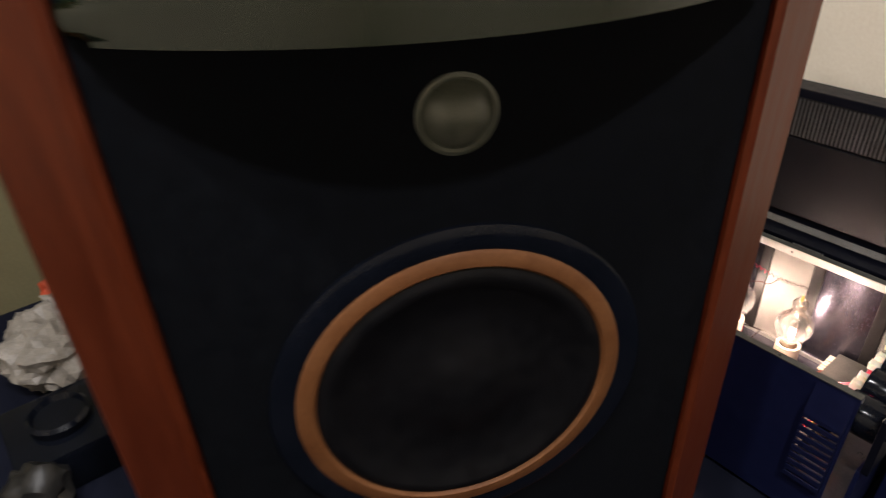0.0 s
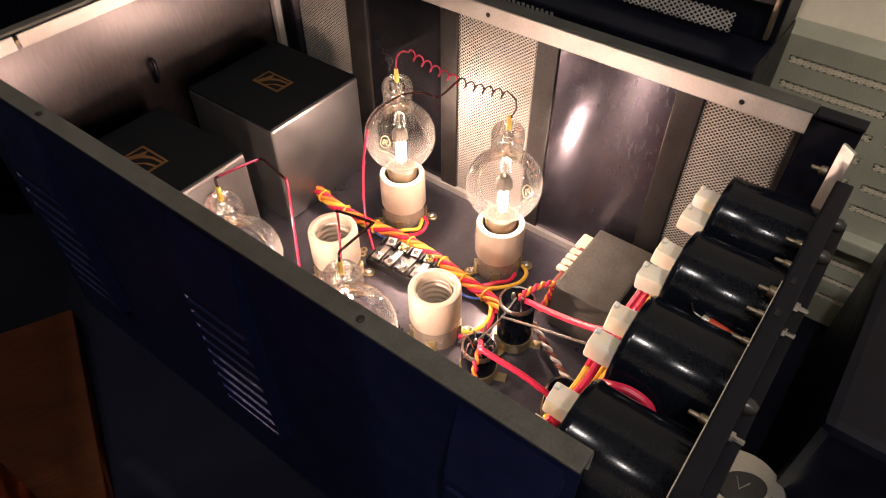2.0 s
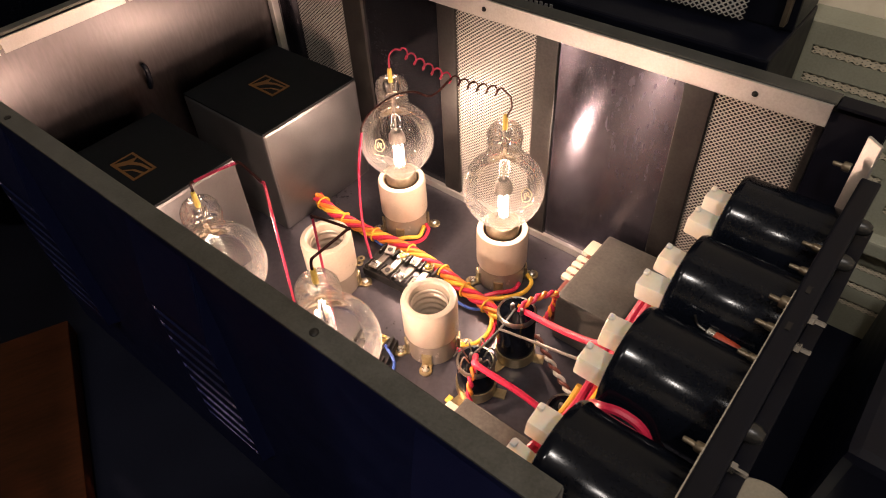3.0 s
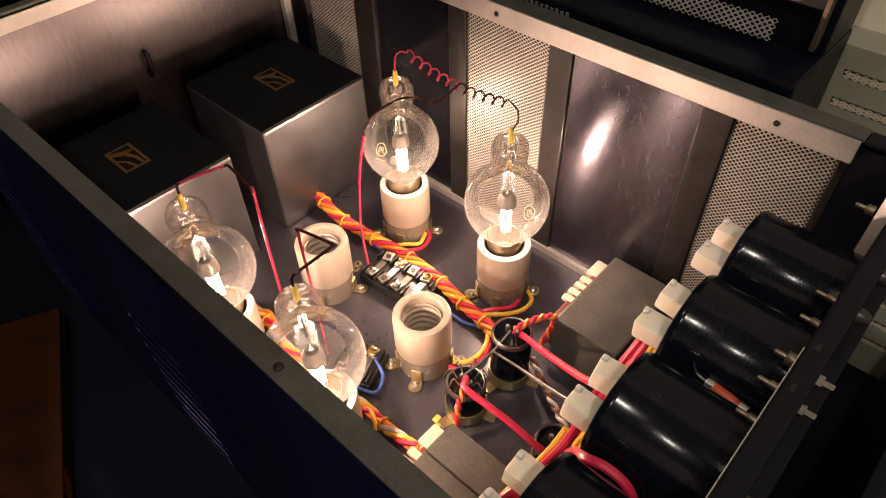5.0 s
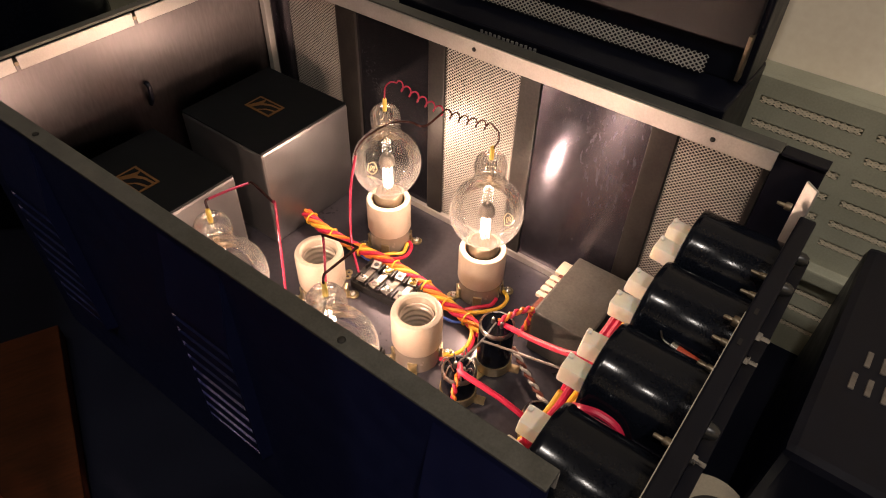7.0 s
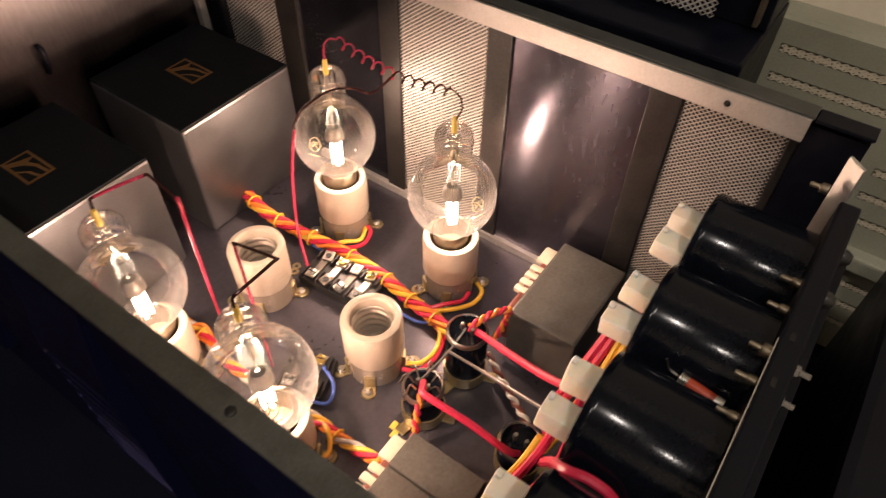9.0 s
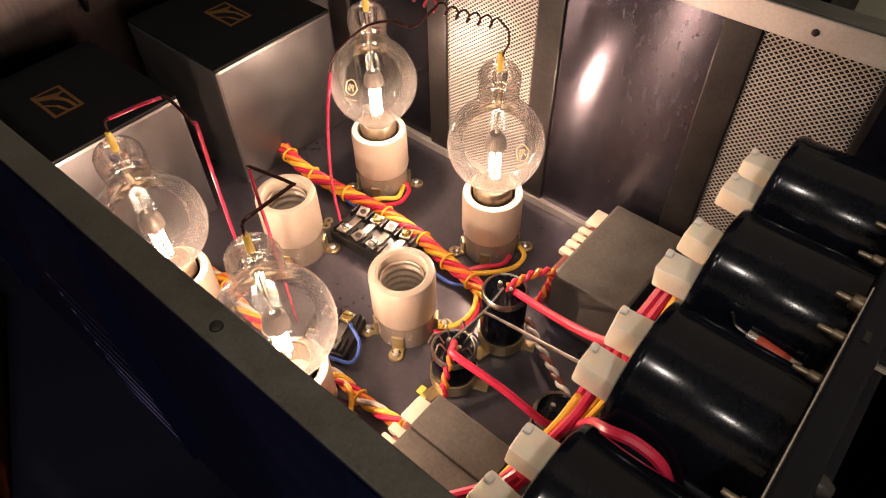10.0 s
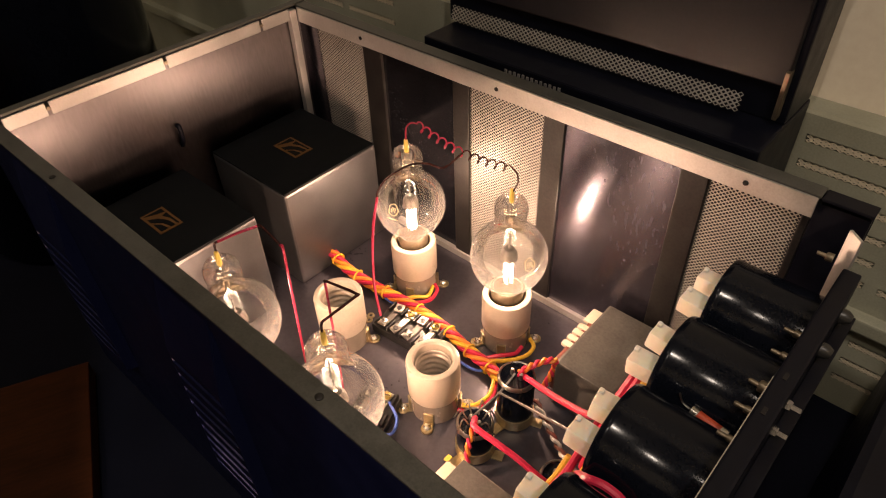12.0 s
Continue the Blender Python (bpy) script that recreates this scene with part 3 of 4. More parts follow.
# ---- two transformers at the closed end ----
def transformer(x, y, w, d, top, group):
    t = thing("transformer", "grey cased transformer with black lid and gold label", "transformer", (x, y, FZ), group=group)
    h = top - FZ
    plain("case", (-w / 2, -d / 2, 0), (w / 2, d / 2, h - 0.001), M_CORESIDE, t, 0.0025, "satin grey metal case")
    plain("lid", (-w / 2 + 0.0006, -d / 2 + 0.0006, h - 0.001), (w / 2 - 0.0006, d / 2 - 0.0006, h + 0.001), M_CORETOP, t, 0.0008)
    lab = plain("label_plate", (-0.0170, -0.0105, h + 0.001), (0.0170, 0.0105, h + 0.0015), M_GOLD, t, label="small gold label")
    bm = bmesh.new()
    for outline in (((-0.0145, -0.008), (-0.0145, 0.008), (-0.0085, 0.008), (-0.0105, 0.001)), ((-0.0085, -0.0082), (-0.0035, -0.001), (0.0045, 0.0035), (0.0145, 0.0045), (0.0145, 0.0010), (0.0050, -0.0015), (-0.0025, -0.0082)),
                    ((-0.0065, 0.0082), (-0.0045, 0.0035), (0.003, 0.0064), (0.0145, 0.0070), (0.0145, 0.0082)), ((0.001, -0.0082), (0.0055, -0.0040), (0.0145, -0.0018), (0.0145, -0.0082))):
        lo = [bm.verts.new((x, y, h + 0.0014)) for x, y in outline]
        hi = [bm.verts.new((x, y, h + 0.0018)) for x, y in outline]
        bm.faces.new(hi)
        for k in range(len(lo)):
            bm.faces.new((lo[k], lo[(k + 1) % len(lo)], hi[(k + 1) % len(lo)], hi[k]))
    part("label_mark", bm, M_CORETOP, lab)
    return t
transformer(-0.250, 0.0755, 0.113, 0.111, 0.122, "pair of transformers")
transformer(-0.246, -0.0690, 0.113, 0.111, 0.122, "pair of transformers")

# ---- sockets and tubes ----
ST = 0.071
def socket(x, y, empty):
    s = thing("tube_socket", ("empty " if empty else "") + "cream porcelain screw socket with brass ears", "socket", (x, y, FZ), group="tube sockets")
    h = ST - FZ
    part("body", lathe(bmesh.new(), [(0.0204, h * 0.36), (0.0212, h * 0.40), (0.0212, h - 0.003), (0.0205, h - 0.0008), (0.019, h), (0.0165, h), (0.0152, h - 0.0015), (0.0150, 0.010)], steps=40), M_PORC, s, smooth=True)
    part("base", lathe(bmesh.new(), [(0, 0), (0.0205, 0), (0.0208, 0.002), (0.0204, h * 0.36), (0.0150, h * 0.36)], steps=40), M_PORCBASE, s, "greyish ceramic foot", True)
    prof = []
    for k in range(40):
        z = 0.012 + (h - 0.019) * k / 39
        prof.append((0.0140 + 0.0007 * math.sin(k / 39 * 2 * math.pi * 6), z))
    part("thread", lathe(bmesh.new(), prof, steps=32), M_THREAD, s, "nickel screw thread", True)
    part("contact", lathe(bmesh.new(), [(0, 0.014), (0.006, 0.013), (0.0142, 0.0125)], steps=24), M_THREAD, s, smooth=True)
    for ang in (-62, 35, 150, 235):
        m = pose(0, 0, 0, 0, 0, ang)
        bm = bmesh.new()
        box(bm, (0.019, -0.0042, 0.0), (0.0265, 0.0042, 0.0018), 0.0005, m)
        lathe(bm, [(0, 0), (0.0048, 0), (0.0051, 0.0006), (0.0051, 0.0016), (0.0046, 0.0021), (0, 0.0021)], m @ Vector((0.0268, 0, 0)), 18)
        box(bm, (0.0200, -0.0040, 0.0015), (0.0218, 0.0040, 0.0125), 0.0006, m)
        ear = part("ear", bm, M_BRASS, s)
        p = m @ Vector((0.026, 0, 0.0022))
        screw(ear, p, "z", 0.0032, 0.0026, M_SCREW)
    return s
SPOTS = [(-0.1095, 0.093), (0.0, 0.093), (-0.1095, -0.090), (0.0, -0.090)]
for x, y in SPOTS:
    socket(x, y, False)
for x, y in ((-0.1095, 0.0), (0.0, 0.0)):
    socket(x, y, True)

def tube(x, y, turn):
    t = thing("vacuum_tube", "glowing globe-shaped glass vacuum tube with top cap", "vacuum tube", (x, y, ST), turn, group="glowing vacuum tubes")
    part("screw_base", lathe(bmesh.new(), [(0, -0.012), (0.0125, -0.012), (0.0135, -0.006), (0.0138, 0.002), (0.0132, 0.006), (0.0118, 0.0075)], steps=32), M_COLLAR, t, smooth=True)
    zc, R = 0.0415, 0.0312
    prof = [(0.0120, 0.006), (0.0128, 0.009), (0.0158, 0.0135)]
    for k in range(1, 15):
        a = radians(-58 + 106 * k / 14)
        prof.append((R * math.cos(a), zc + R * 1.02 * math.sin(a)))
    prof += [(0.0178, 0.0682), (0.0150, 0.0716), (0.0131, 0.0750), (0.0123, 0.0790), (0.0126, 0.0835), (0.0132, 0.0885), (0.0126, 0.0935), (0.0105, 0.0970), (0.0070, 0.0985), (0.0040, 0.0970), (0.0022, 0.0965)]
    part("bulb", lathe(bmesh.new(), prof, steps=48), M_GLASS, t, "clear thin blown glass", True)
    part("stem", lathe(bmesh.new(), [(0.0050, 0.0968), (0.0046, 0.090), (0.0032, 0.082), (0.0022, 0.074), (0.0018, 0.064)], steps=16), M_STEM, t, smooth=True)
    part("anode_rod", lathe(bmesh.new(), [(0.0007, 0.099), (0.0007, 0.047)], steps=8), M_ANODE, t, smooth=True)
    part("anode", lathe(bmesh.new(), [(0.0012, 0.0505), (0.0042, 0.0495), (0.0066, 0.0455), (0.0072, 0.0395), (0.0068, 0.0395), (0.0055, 0.0445)], steps=28), M_ANODE, t, "grey metal anode cup", True)
    bm = bmesh.new()
    for k in range(4):
        a = k * math.pi / 2 + 0.4
        c = Vector((0.0034 * math.cos(a), 0.0034 * math.sin(a), 0))
        top = 0.020 + 0.003 * (k % 3)
        pts = [c + Vector((0.0008 * math.cos(j * 1.3), 0.0008 * math.sin(j * 1.3), 0.0145 + top * j / 36)) for j in range(37)]
        sweep(bm, pts, 0.00045, 5)
    part("filament", bm, M_HOT, t, "white-hot filament coils", True)
    bm = bmesh.new()
    lathe(bm, [(0.0062, 0.006), (0.0056, 0.011), (0.0044, 0.014), (0.0012, 0.0152)], steps=20)
    part("mount", bm, M_STEM, t, smooth=True)
    bm = bmesh.new()
    for sx in (-0.003, 0.003):
        sweep(bm, [Vector((sx, 0, 0.013)), Vector((sx * 0.7, 0, 0.020)), Vector((sx * 0.6, 0, 0.040))], 0.0004, 6)
    part("support_wires", bm, M_TIN, t)
    part("top_cap", lathe(bmesh.new(), [(0, 0.107), (0.0014, 0.107), (0.0017, 0.1055), (0.0020, 0.097), (0.0016, 0.0955)], steps=14), M_YELLOW, t, "yellow insulated top cap", True)
    bm = bmesh.new()
    def on_glass(a, z):
        r = math.sqrt(max(R * R - ((z - zc) / 1.02) ** 2, 1e-6)) + 0.0001
        return Vector((r * math.cos(a), r * math.sin(a), z))
    sweep(bm, [on_glass(0.15 * math.cos(q * 0.42) * (1 + 0.12 * math.cos(q * 2.1)), 0.054 + 0.0048 * math.sin(q * 0.42)) for q in range(16)], 0.00035, 4)
    sweep(bm, [on_glass(0.07 * math.cos(q * 0.6), 0.054 + 0.0022 * math.sin(q * 1.1)) for q in range(12)], 0.00035, 4)
    sweep(bm, [on_glass(-0.14 + 0.28 * q / 14, 0.0455 + 0.0007 * (q % 2)) for q in range(15)], 0.0003, 4)
    part("etched_mark", bm, M_ETCH, t, "faded gilt maker mark")
    return t
for (x, y), turn in zip(SPOTS, (-75, -20, -60, -30)):
    tube(x, y, turn)

# ---- top cap leads ----
A, B = Vector((-0.1095, 0.093, 0.176)), Vector((0.0, 0.093, 0.176))
pts = [A + Vector((0, 0, -0.004)), A + Vector((0.001, 0, 0.012)), A + Vector((0.007, 0, 0.020)), A + Vector((0.014, 0, 0.022))]
coil = []
for k in range(11 * 14 + 1):
    f = k / (11 * 14)
    ax_p = Vector((-0.094 + 0.090 * f, 0.093, 0.197 - 0.006 * math.sin(f * math.pi) - 0.002 * f))
    a = 2 * math.pi * 11 * f
    coil.append(ax_p + Vector((0, 0.0032 * math.sin(a), 0.0032 * math.cos(a))))
tail = [B + Vector((0.004, 0, 0.018)), B + Vector((0.005, 0, 0.010)), B + Vector((0.002, 0, 0.003)), B + Vector((0, 0, -0.004))]
lead = thing("coiled_lead", "crimson enamelled wire coiled between two tube caps, unlit half coloured dark", "wire")
run = smooth_path(pts, 5) + coil + smooth_path(tail, 4)
# one crimson wire; its second half is coloured dark for missing light
half = int(len(run) * 0.53)
part("wire_length", sweep(bmesh.new(), run[:half + 1], 0.00066, 6), M_ENAMEL, lead, "crimson enamelled length", True)
part("wire_length", sweep(bmesh.new(), run[half:], 0.00066, 6), M_DARK_UNLIT, lead, "crimson length coloured dark where unlit", True)
wire("supply_lead", [(-0.1208, 0.065, 0.130), (-0.1205, 0.066, 0.135), (-0.112, 0.070, 0.150), (-0.088, 0.073, 0.172), (-0.068, 0.074, 0.182), (-0.056, 0.080, 0.180), (-0.046, 0.091, 0.192)], 0.0009, M_DARK_UNLIT, "dark enamelled wire joining a sleeved lead to the coil")
tube_lead = thing("tube_lead", "dark and crimson enamelled wire bent from a tube cap", "wire", group="tube leads")
for mat, r, pts in ((M_DARK_UNLIT, 0.0009, [(-0.1095, -0.090, 0.172), (-0.1100, -0.0895, 0.177), (-0.1132, -0.0876, 0.1815), (-0.1122, -0.0855, 0.1828)]), (M_ENAMEL, 0.0010, [(-0.1122, -0.0855, 0.1828), (-0.104, -0.073, 0.187), (-0.0965, -0.0625, 0.190)]),
                    (M_DARK_UNLIT, 0.0009, [(-0.0965, -0.0625, 0.190), (-0.0935, -0.0610, 0.1900), (-0.0770, -0.0597, 0.1812)])):
    part("wire_length", sweep(bmesh.new(), smooth_path(pts, 5), r, 7), mat, tube_lead, smooth=True)
part("sleeve", sweep(bmesh.new(), smooth_path([(-0.0775, -0.0597, 0.1818), (-0.0757, -0.0595, 0.1800), (-0.0790, -0.0585, 0.155), (-0.0900, -0.0540, 0.095), (-0.110, -0.045, FZ + 0.001)], 6), 0.0011, 8), M_ENAMEL, tube_lead, "crimson plastic sleeve", True)
zigzag = thing("tube_lead", "dark enamelled wire zigzagging from a tube cap over the sockets", "wire", group="tube leads")
part("wire_length", sweep(bmesh.new(), smooth_path([(0.0, -0.090, 0.172), (0.0005, -0.0905, 0.180), (0.0015, -0.0900, 0.1862), (0.0030, -0.0860, 0.1885), (0.0042, -0.0660, 0.1905), (0.0030, -0.0637, 0.1908), (-0.0185, -0.0682, 0.1908), (-0.0203, -0.0684, 0.1890)], 5), 0.0009, 7), M_DARK_UNLIT, zigzag, smooth=True)
part("wire_length", sweep(bmesh.new(), smooth_path([(-0.0203, -0.0684, 0.1890), (-0.0230, -0.0670, 0.170), (-0.0400, -0.0570, 0.100), (-0.0580, -0.0470, FZ + 0.001)], 5), 0.0009, 7), M_ENAMEL, zigzag, "crimson enamelled length", True)
wire("lead_sleeve", [(-0.0945, 0.031, FZ + 0.013), (-0.1150, 0.045, 0.05), (-0.1235, 0.058, 0.095), (-0.1208, 0.065, 0.130)], 0.0012, M_ENAMEL, "red plastic sleeve over a tube lead", group="lead sleeves")

# ---- wire harnesses ----
def harness(name, pts, label, pieces, off, rad, pitch, ties):
    h = thing(name, label, "wiring")
    n = len(pieces)
    for k, (mat, nm) in enumerate(pieces):
        bm = sweep(bmesh.new(), twisted(pts, off, pitch, 2 * math.pi * k / n), rad, 7)
        part(nm, bm, mat, h, smooth=True)
    path = smooth_path(pts, 10)
    for f in ties:
        i = min(int(f * (len(path) - 1)), len(path) - 2)
        d = (path[i + 1] - path[i]).normalized()
        u = d.orthogonal().normalized()
        v = d.cross(u)
        R = off + rad + 0.0006
        ring = [path[i] + R * (math.cos(a) * u + math.sin(a) * v) for a in [2 * math.pi * q / 14 for q in range(15)]]
        part("lacing_tie", sweep(bmesh.new(), ring, 0.0009, 6), M_YELWIRE, h, "orange lacing cord", True)
    return h
z = FZ + 0.008
harness("wire_harness", [(-0.193, 0.060, z + 0.006), (-0.165, 0.055, z + 0.004), (-0.130, 0.058, z), (-0.085, 0.062, z), (-0.045, 0.061, z), (-0.010, 0.055, z), (0.015, 0.052, z), (0.035, 0.046, z)],
        "laced bundle of red, orange and yellow wires", [(M_RED, "red_strand"), (M_ORANGE, "orange_strand"), (M_RED, "red_strand"), (M_YELWIRE, "yellow_strand"), (M_ORANGE, "orange_strand")], 0.0036, 0.0021, 0.050, (0.06, 0.2, 0.34, 0.47, 0.6, 0.72, 0.86))
harness("wire_harness", [(-0.150, -0.062, z), (-0.115, -0.060, z), (-0.085, -0.066, z), (-0.03, -0.066, z), (0.0, -0.062, z), (0.022, -0.063, z), (0.050, -0.062, z + 0.004), (0.066, -0.06, z + 0.01)],
        "laced bundle of orange, red and white wires", [(M_ORANGE, "orange_strand"), (M_RED, "red_strand"), (M_YELWIRE, "yellow_strand"), (M_WHITEWIRE, "white_strand")], 0.0026, 0.0018, 0.04, (0.15, 0.4, 0.7, 0.9))
for nm, mat, pts in (
    ("heater_lead", M_YELWIRE, [(0.005, 0.055, z), (0.018, 0.064, z), (0.030, 0.080, z), (0.030, 0.094, z), (0.022, 0.100, z)]),
    ("heater_lead", M_RED, [(0.003, 0.053, z), (0.014, 0.066, z + 0.002), (0.022, 0.078, z), (0.022, 0.088, z)]),
    ("heater_lead", M_YELWIRE, [(-0.100, 0.060, z), (-0.090, 0.071, z + 0.002), (-0.083, 0.081, z), (-0.088, 0.094, z)]),
    ("heater_lead", M_RED, [(-0.108, 0.060, z), (-0.088, 0.066, z), (-0.078, 0.078, z), (-0.081, 0.092, z), (-0.088, 0.097, z)]),
    ("heater_lead", M_YELWIRE, [(0.010, 0.052, z), (0.024, 0.046, z), (0.032, 0.030, z), (0.030, 0.015, z), (0.022, 0.008, z)]),
    ("heater_lead", M_RED, [(0.013, 0.050, z), (0.029, 0.042, z - 0.002), (0.035, 0.026, z - 0.002), (0.031, 0.010, z - 0.003), (0.021, 0.004, z - 0.003)]),
    ("heater_lead", M_BLUE, [(-0.115, 0.056, z - 0.004), (-0.06, 0.053, z - 0.004), (-0.03, 0.046, z - 0.005), (0.0, 0.044, z - 0.005), (0.014, 0.05, z - 0.004)]),
    ("heater_lead", M_ORANGE, [(-0.128, -0.062, z), (-0.118, -0.056, z + 0.004), (-0.108, -0.058, z), (-0.100, -0.066, z)]),
    ("heater_lead", M_YELWIRE, [(-0.002, -0.062, z), (0.012, -0.064, z + 0.003), (0.022, -0.074, z), (0.020, -0.086, z)]),
    ("heater_lead", M_BLUE, [(-0.022, -0.030, z + 0.004), (-0.008, -0.036, z), (-0.004, -0.048, z - 0.003), (-0.02, -0.055, z - 0.003)]),
):
    wire(nm, pts, 0.0018 if mat is not M_BLUE else 0.0013, mat, {M_RED: "red", M_YELWIRE: "yellow", M_ORANGE: "orange", M_BLUE: "thin blue"}[mat] + " sleeved wire on the chassis plate", group="chassis wires")

# ---- terminal strips ----
def terminal_strip(x, y, turn, n, label):
    t = thing("terminal_strip", label, "terminal strip", (x, y, FZ), turn)
    p = 0.0142
    plain("base", (-0.003 - n * p / 2, -0.0165, 0), (0.003 + n * p / 2, 0.0165, 0.009), M_BAKELITE, t, 0.001)
    for k in range(n + 1):
        x0 = (k - n / 2) * p
        for sy in (-1, 1):
            plain("barrier", (x0 - 0.0009, sy * 0.0100 - 0.0055, 0.009), (x0 + 0.0009, sy * 0.0100 + 0.0055, 0.0135), M_BAKELITE, t, 0.0004)
    for k in range(n):
        x0 = (k + 0.5 - n / 2) * p
        for sy in (-1, 1):
            m = pose(x0 + random.uniform(-0.001, 0.001), sy * 0.0105, 0.0128, random.uniform(-9, 9), random.uniform(-8, 8), random.uniform(-18, 18))
            tab = part("solder_tab", box(bmesh.new(), (-0.0042, -0.0044, -0.0008), (0.0042, 0.0044, 0.0008), 0.0003, m), M_TIN, t, "tinned solder tab")
            if (k + (sy > 0)) % 2:
                part("tab_hole", lathe(bmesh.new(), [(0, 0.0011), (0.0024, 0.0011), (0.0024, 0.0005)], m @ Vector((0, 0, 0)), 10), M_BAKELITE, tab)
            else:
                head = part("terminal_screw", lathe(bmesh.new(), [(0, 0.0022), (0.0020, 0.0026), (0.0036, 0.0020), (0.0038, 0.0006)], m @ Vector((0, 0, 0)), 14), M_GILT if k % 2 else M_SCREW, t, smooth=True)
                q = m @ Vector((0, 0, 0))
                part("screw_slot", box(bmesh.new(), (q.x - 0.0028, q.y - 0.0004, q.z + 0.0022), (q.x + 0.0028, q.y + 0.0004, q.z + 0.0028)), M_BAKELITE, head)
        plain("link", (x0 - 0.0030, -0.0062, 0.009), (x0 + 0.0030, 0.0062, 0.0106 + 0.0012 * (k % 2)), M_TIN if k % 2 else M_ANODE, t, 0.0004, "nickel link plate")
    return t
terminal_strip(-0.067, 0.0405, 5, 4, "black bakelite terminal strip with brass and nickel screws")
terminal_strip(-0.030, -0.040, 20, 2, "small black bakelite terminal strip beside the tubes")
for k, (x, y) in enumerate(((-0.102, 0.026), (-0.098, 0.020))):
    part_ob = part("solder_lug", lathe(bmesh.new(), [(0.0016, 0), (0.0034, 0), (0.0034, 0.0012), (0.0016, 0.0012), (0.0016, 0)], (x, y, FZ + 0.012 + 0.002 * k), 14), M_BRASS, smooth=True)
    tagged(part_ob, "brass solder lug at the end of the terminal strip", "lug", "solder lugs")

# ---- chokes ----
def choke(x0, x1, y0, y1, top, lams, name_label):
    c = thing("choke", name_label, "choke", ((x0 + x1) / 2, (y0 + y1) / 2, FZ))
    w, d, h = x1 - x0, y1 - y0, top - FZ
    if lams:
        for k in range(3):
            yy0, yy1 = -d / 2 + d * k / 3 + (0.0006 if k else 0), -d / 2 + d * (k + 1) / 3
            plain("core_lamination", (-w / 2, yy0, 0), (w / 2, yy1, h - (0.0008 if k % 2 else 0)), M_IRON, c, 0.0009)
    else:
        plain("core", (-w / 2, -d / 2, 0), (w / 2, d / 2, h), M_IRON, c, 0.0022, "dark varnished iron core")
    bm = box(bmesh.new(), (-w / 2 - 0.007, -d / 2 + 0.006, 0.006), (-w / 2, d / 2 - 0.006, h - 0.010), 0.002)
    part("winding", bm, M_BROWN, c, "brown wound coil")
    for k in range(5):
        yy = d / 2 - 0.012 - (0.0 if k == 0 else 0.0075 + 0.0078 * k)
        rr = 0.0085 if k == 0 else 0.0031
        bm = box(bmesh.new(), (-w / 2 - 0.012, yy - rr, h - 0.0135), (-w / 2 + 0.001, yy + rr, h - 0.0090), 0.0021)
        part("bobbin_tooth", bm, M_IVORY, c, "ivory bobbin tooth", True)
    return c
choke(0.070, 0.121, 0.063, 0.143, 0.064, False, "dark iron choke with ivory bobbin beside the mesh")
choke(0.071, 0.123, -0.122, -0.047, 0.064, True, "laminated dark iron choke with ivory bobbin")

# ---- small electrolytics ----
def small_cap(x, y, r, top, label):
    c = thing("small_capacitor", label, "capacitor", (x, y, FZ), group="small capacitors")
    h = top - FZ
    part("can", lathe(bmesh.new(), [(0, 0), (r, 0), (r, h - 0.002), (r - 0.0008, h - 0.0005), (r - 0.0018, h), (r - 0.003, h - 0.001), (0, h - 0.001)], steps=32), M_CAN, c, smooth=True)
    part("rim", lathe(bmesh.new(), [(r - 0.0022, h - 0.0004), (r - 0.001, h + 0.0008), (r + 0.0003, h - 0.0008), (r + 0.0003, h - 0.003)], steps=32), M_TIN, c, "bright rolled rim", True)
    part("clamp", lathe(bmesh.new(), [(r + 0.0001, 0.002), (r + 0.0012, 0.002), (r + 0.0012, 0.012), (r + 0.0001, 0.012)], steps=32), M_BRASS, c, "yellow passivated clamp ring", True)
    for a in (20, 140, 260):
        m = pose(0, 0, 0, 0, 0, a)
        part("clamp_foot", box(bmesh.new(), (r, -0.004, 0), (r + 0.009, 0.004, 0.0016), 0.0005, m), M_BRASS, c)
    plain("stripe", (-r - 0.0006, -0.003, 0.012), (-r + 0.0016, 0.003, h - 0.003), M_YELLOW, c, label="yellow tape strip")
    for sx in (-0.004, 0.004):
        part("solder_tag", lathe(bmesh.new(), [(0, h + 0.005), (0.0014, h + 0.0045), (0.0018, h + 0.002), (0.0016, h - 0.001)], (sx, 0, 0), 10), M_TIN, c, smooth=True)
    return c
small_cap(0.057, 0.031, 0.0142, 0.067, "black electrolytic capacitor in a clamp ring")
small_cap(0.052, -0.012, 0.0138, 0.050, "black electrolytic capacitor with soldered wires")
small_cap(0.123, -0.006, 0.0138, 0.046, "black electrolytic capacitor below the boots")
wire("bus_wire", [(0.051, -0.014, 0.058), (0.0535, 0.000, 0.0605), (0.0555, 0.014, 0.064), (0.057, 0.029, 0.0715)], 0.0009, M_ANODE, "bare tinned wire between small capacitors")
wire("bus_wire", [(0.0550, 0.012, 0.0635), (0.085, -0.005, 0.095), (0.115, -0.023, 0.127), (0.147, -0.041, 0.160)], 0.0009, M_ANODE, "bare tinned wire to a capacitor boot")
for k in range(7):
    a = k * 0.9
    wire("lead_end", [(0.052 + 0.006 * math.cos(a), -0.012 + 0.006 * math.sin(a), 0.052), (0.052 + 0.011 * math.cos(a), -0.012 + 0.011 * math.sin(a), 0.059 + 0.002 * (k % 3)), (0.052 + 0.016 * math.cos(a), -0.012 + 0.016 * math.sin(a), 0.050)], 0.0006, M_TIN, "short bent tinned lead", group="tinned leads")

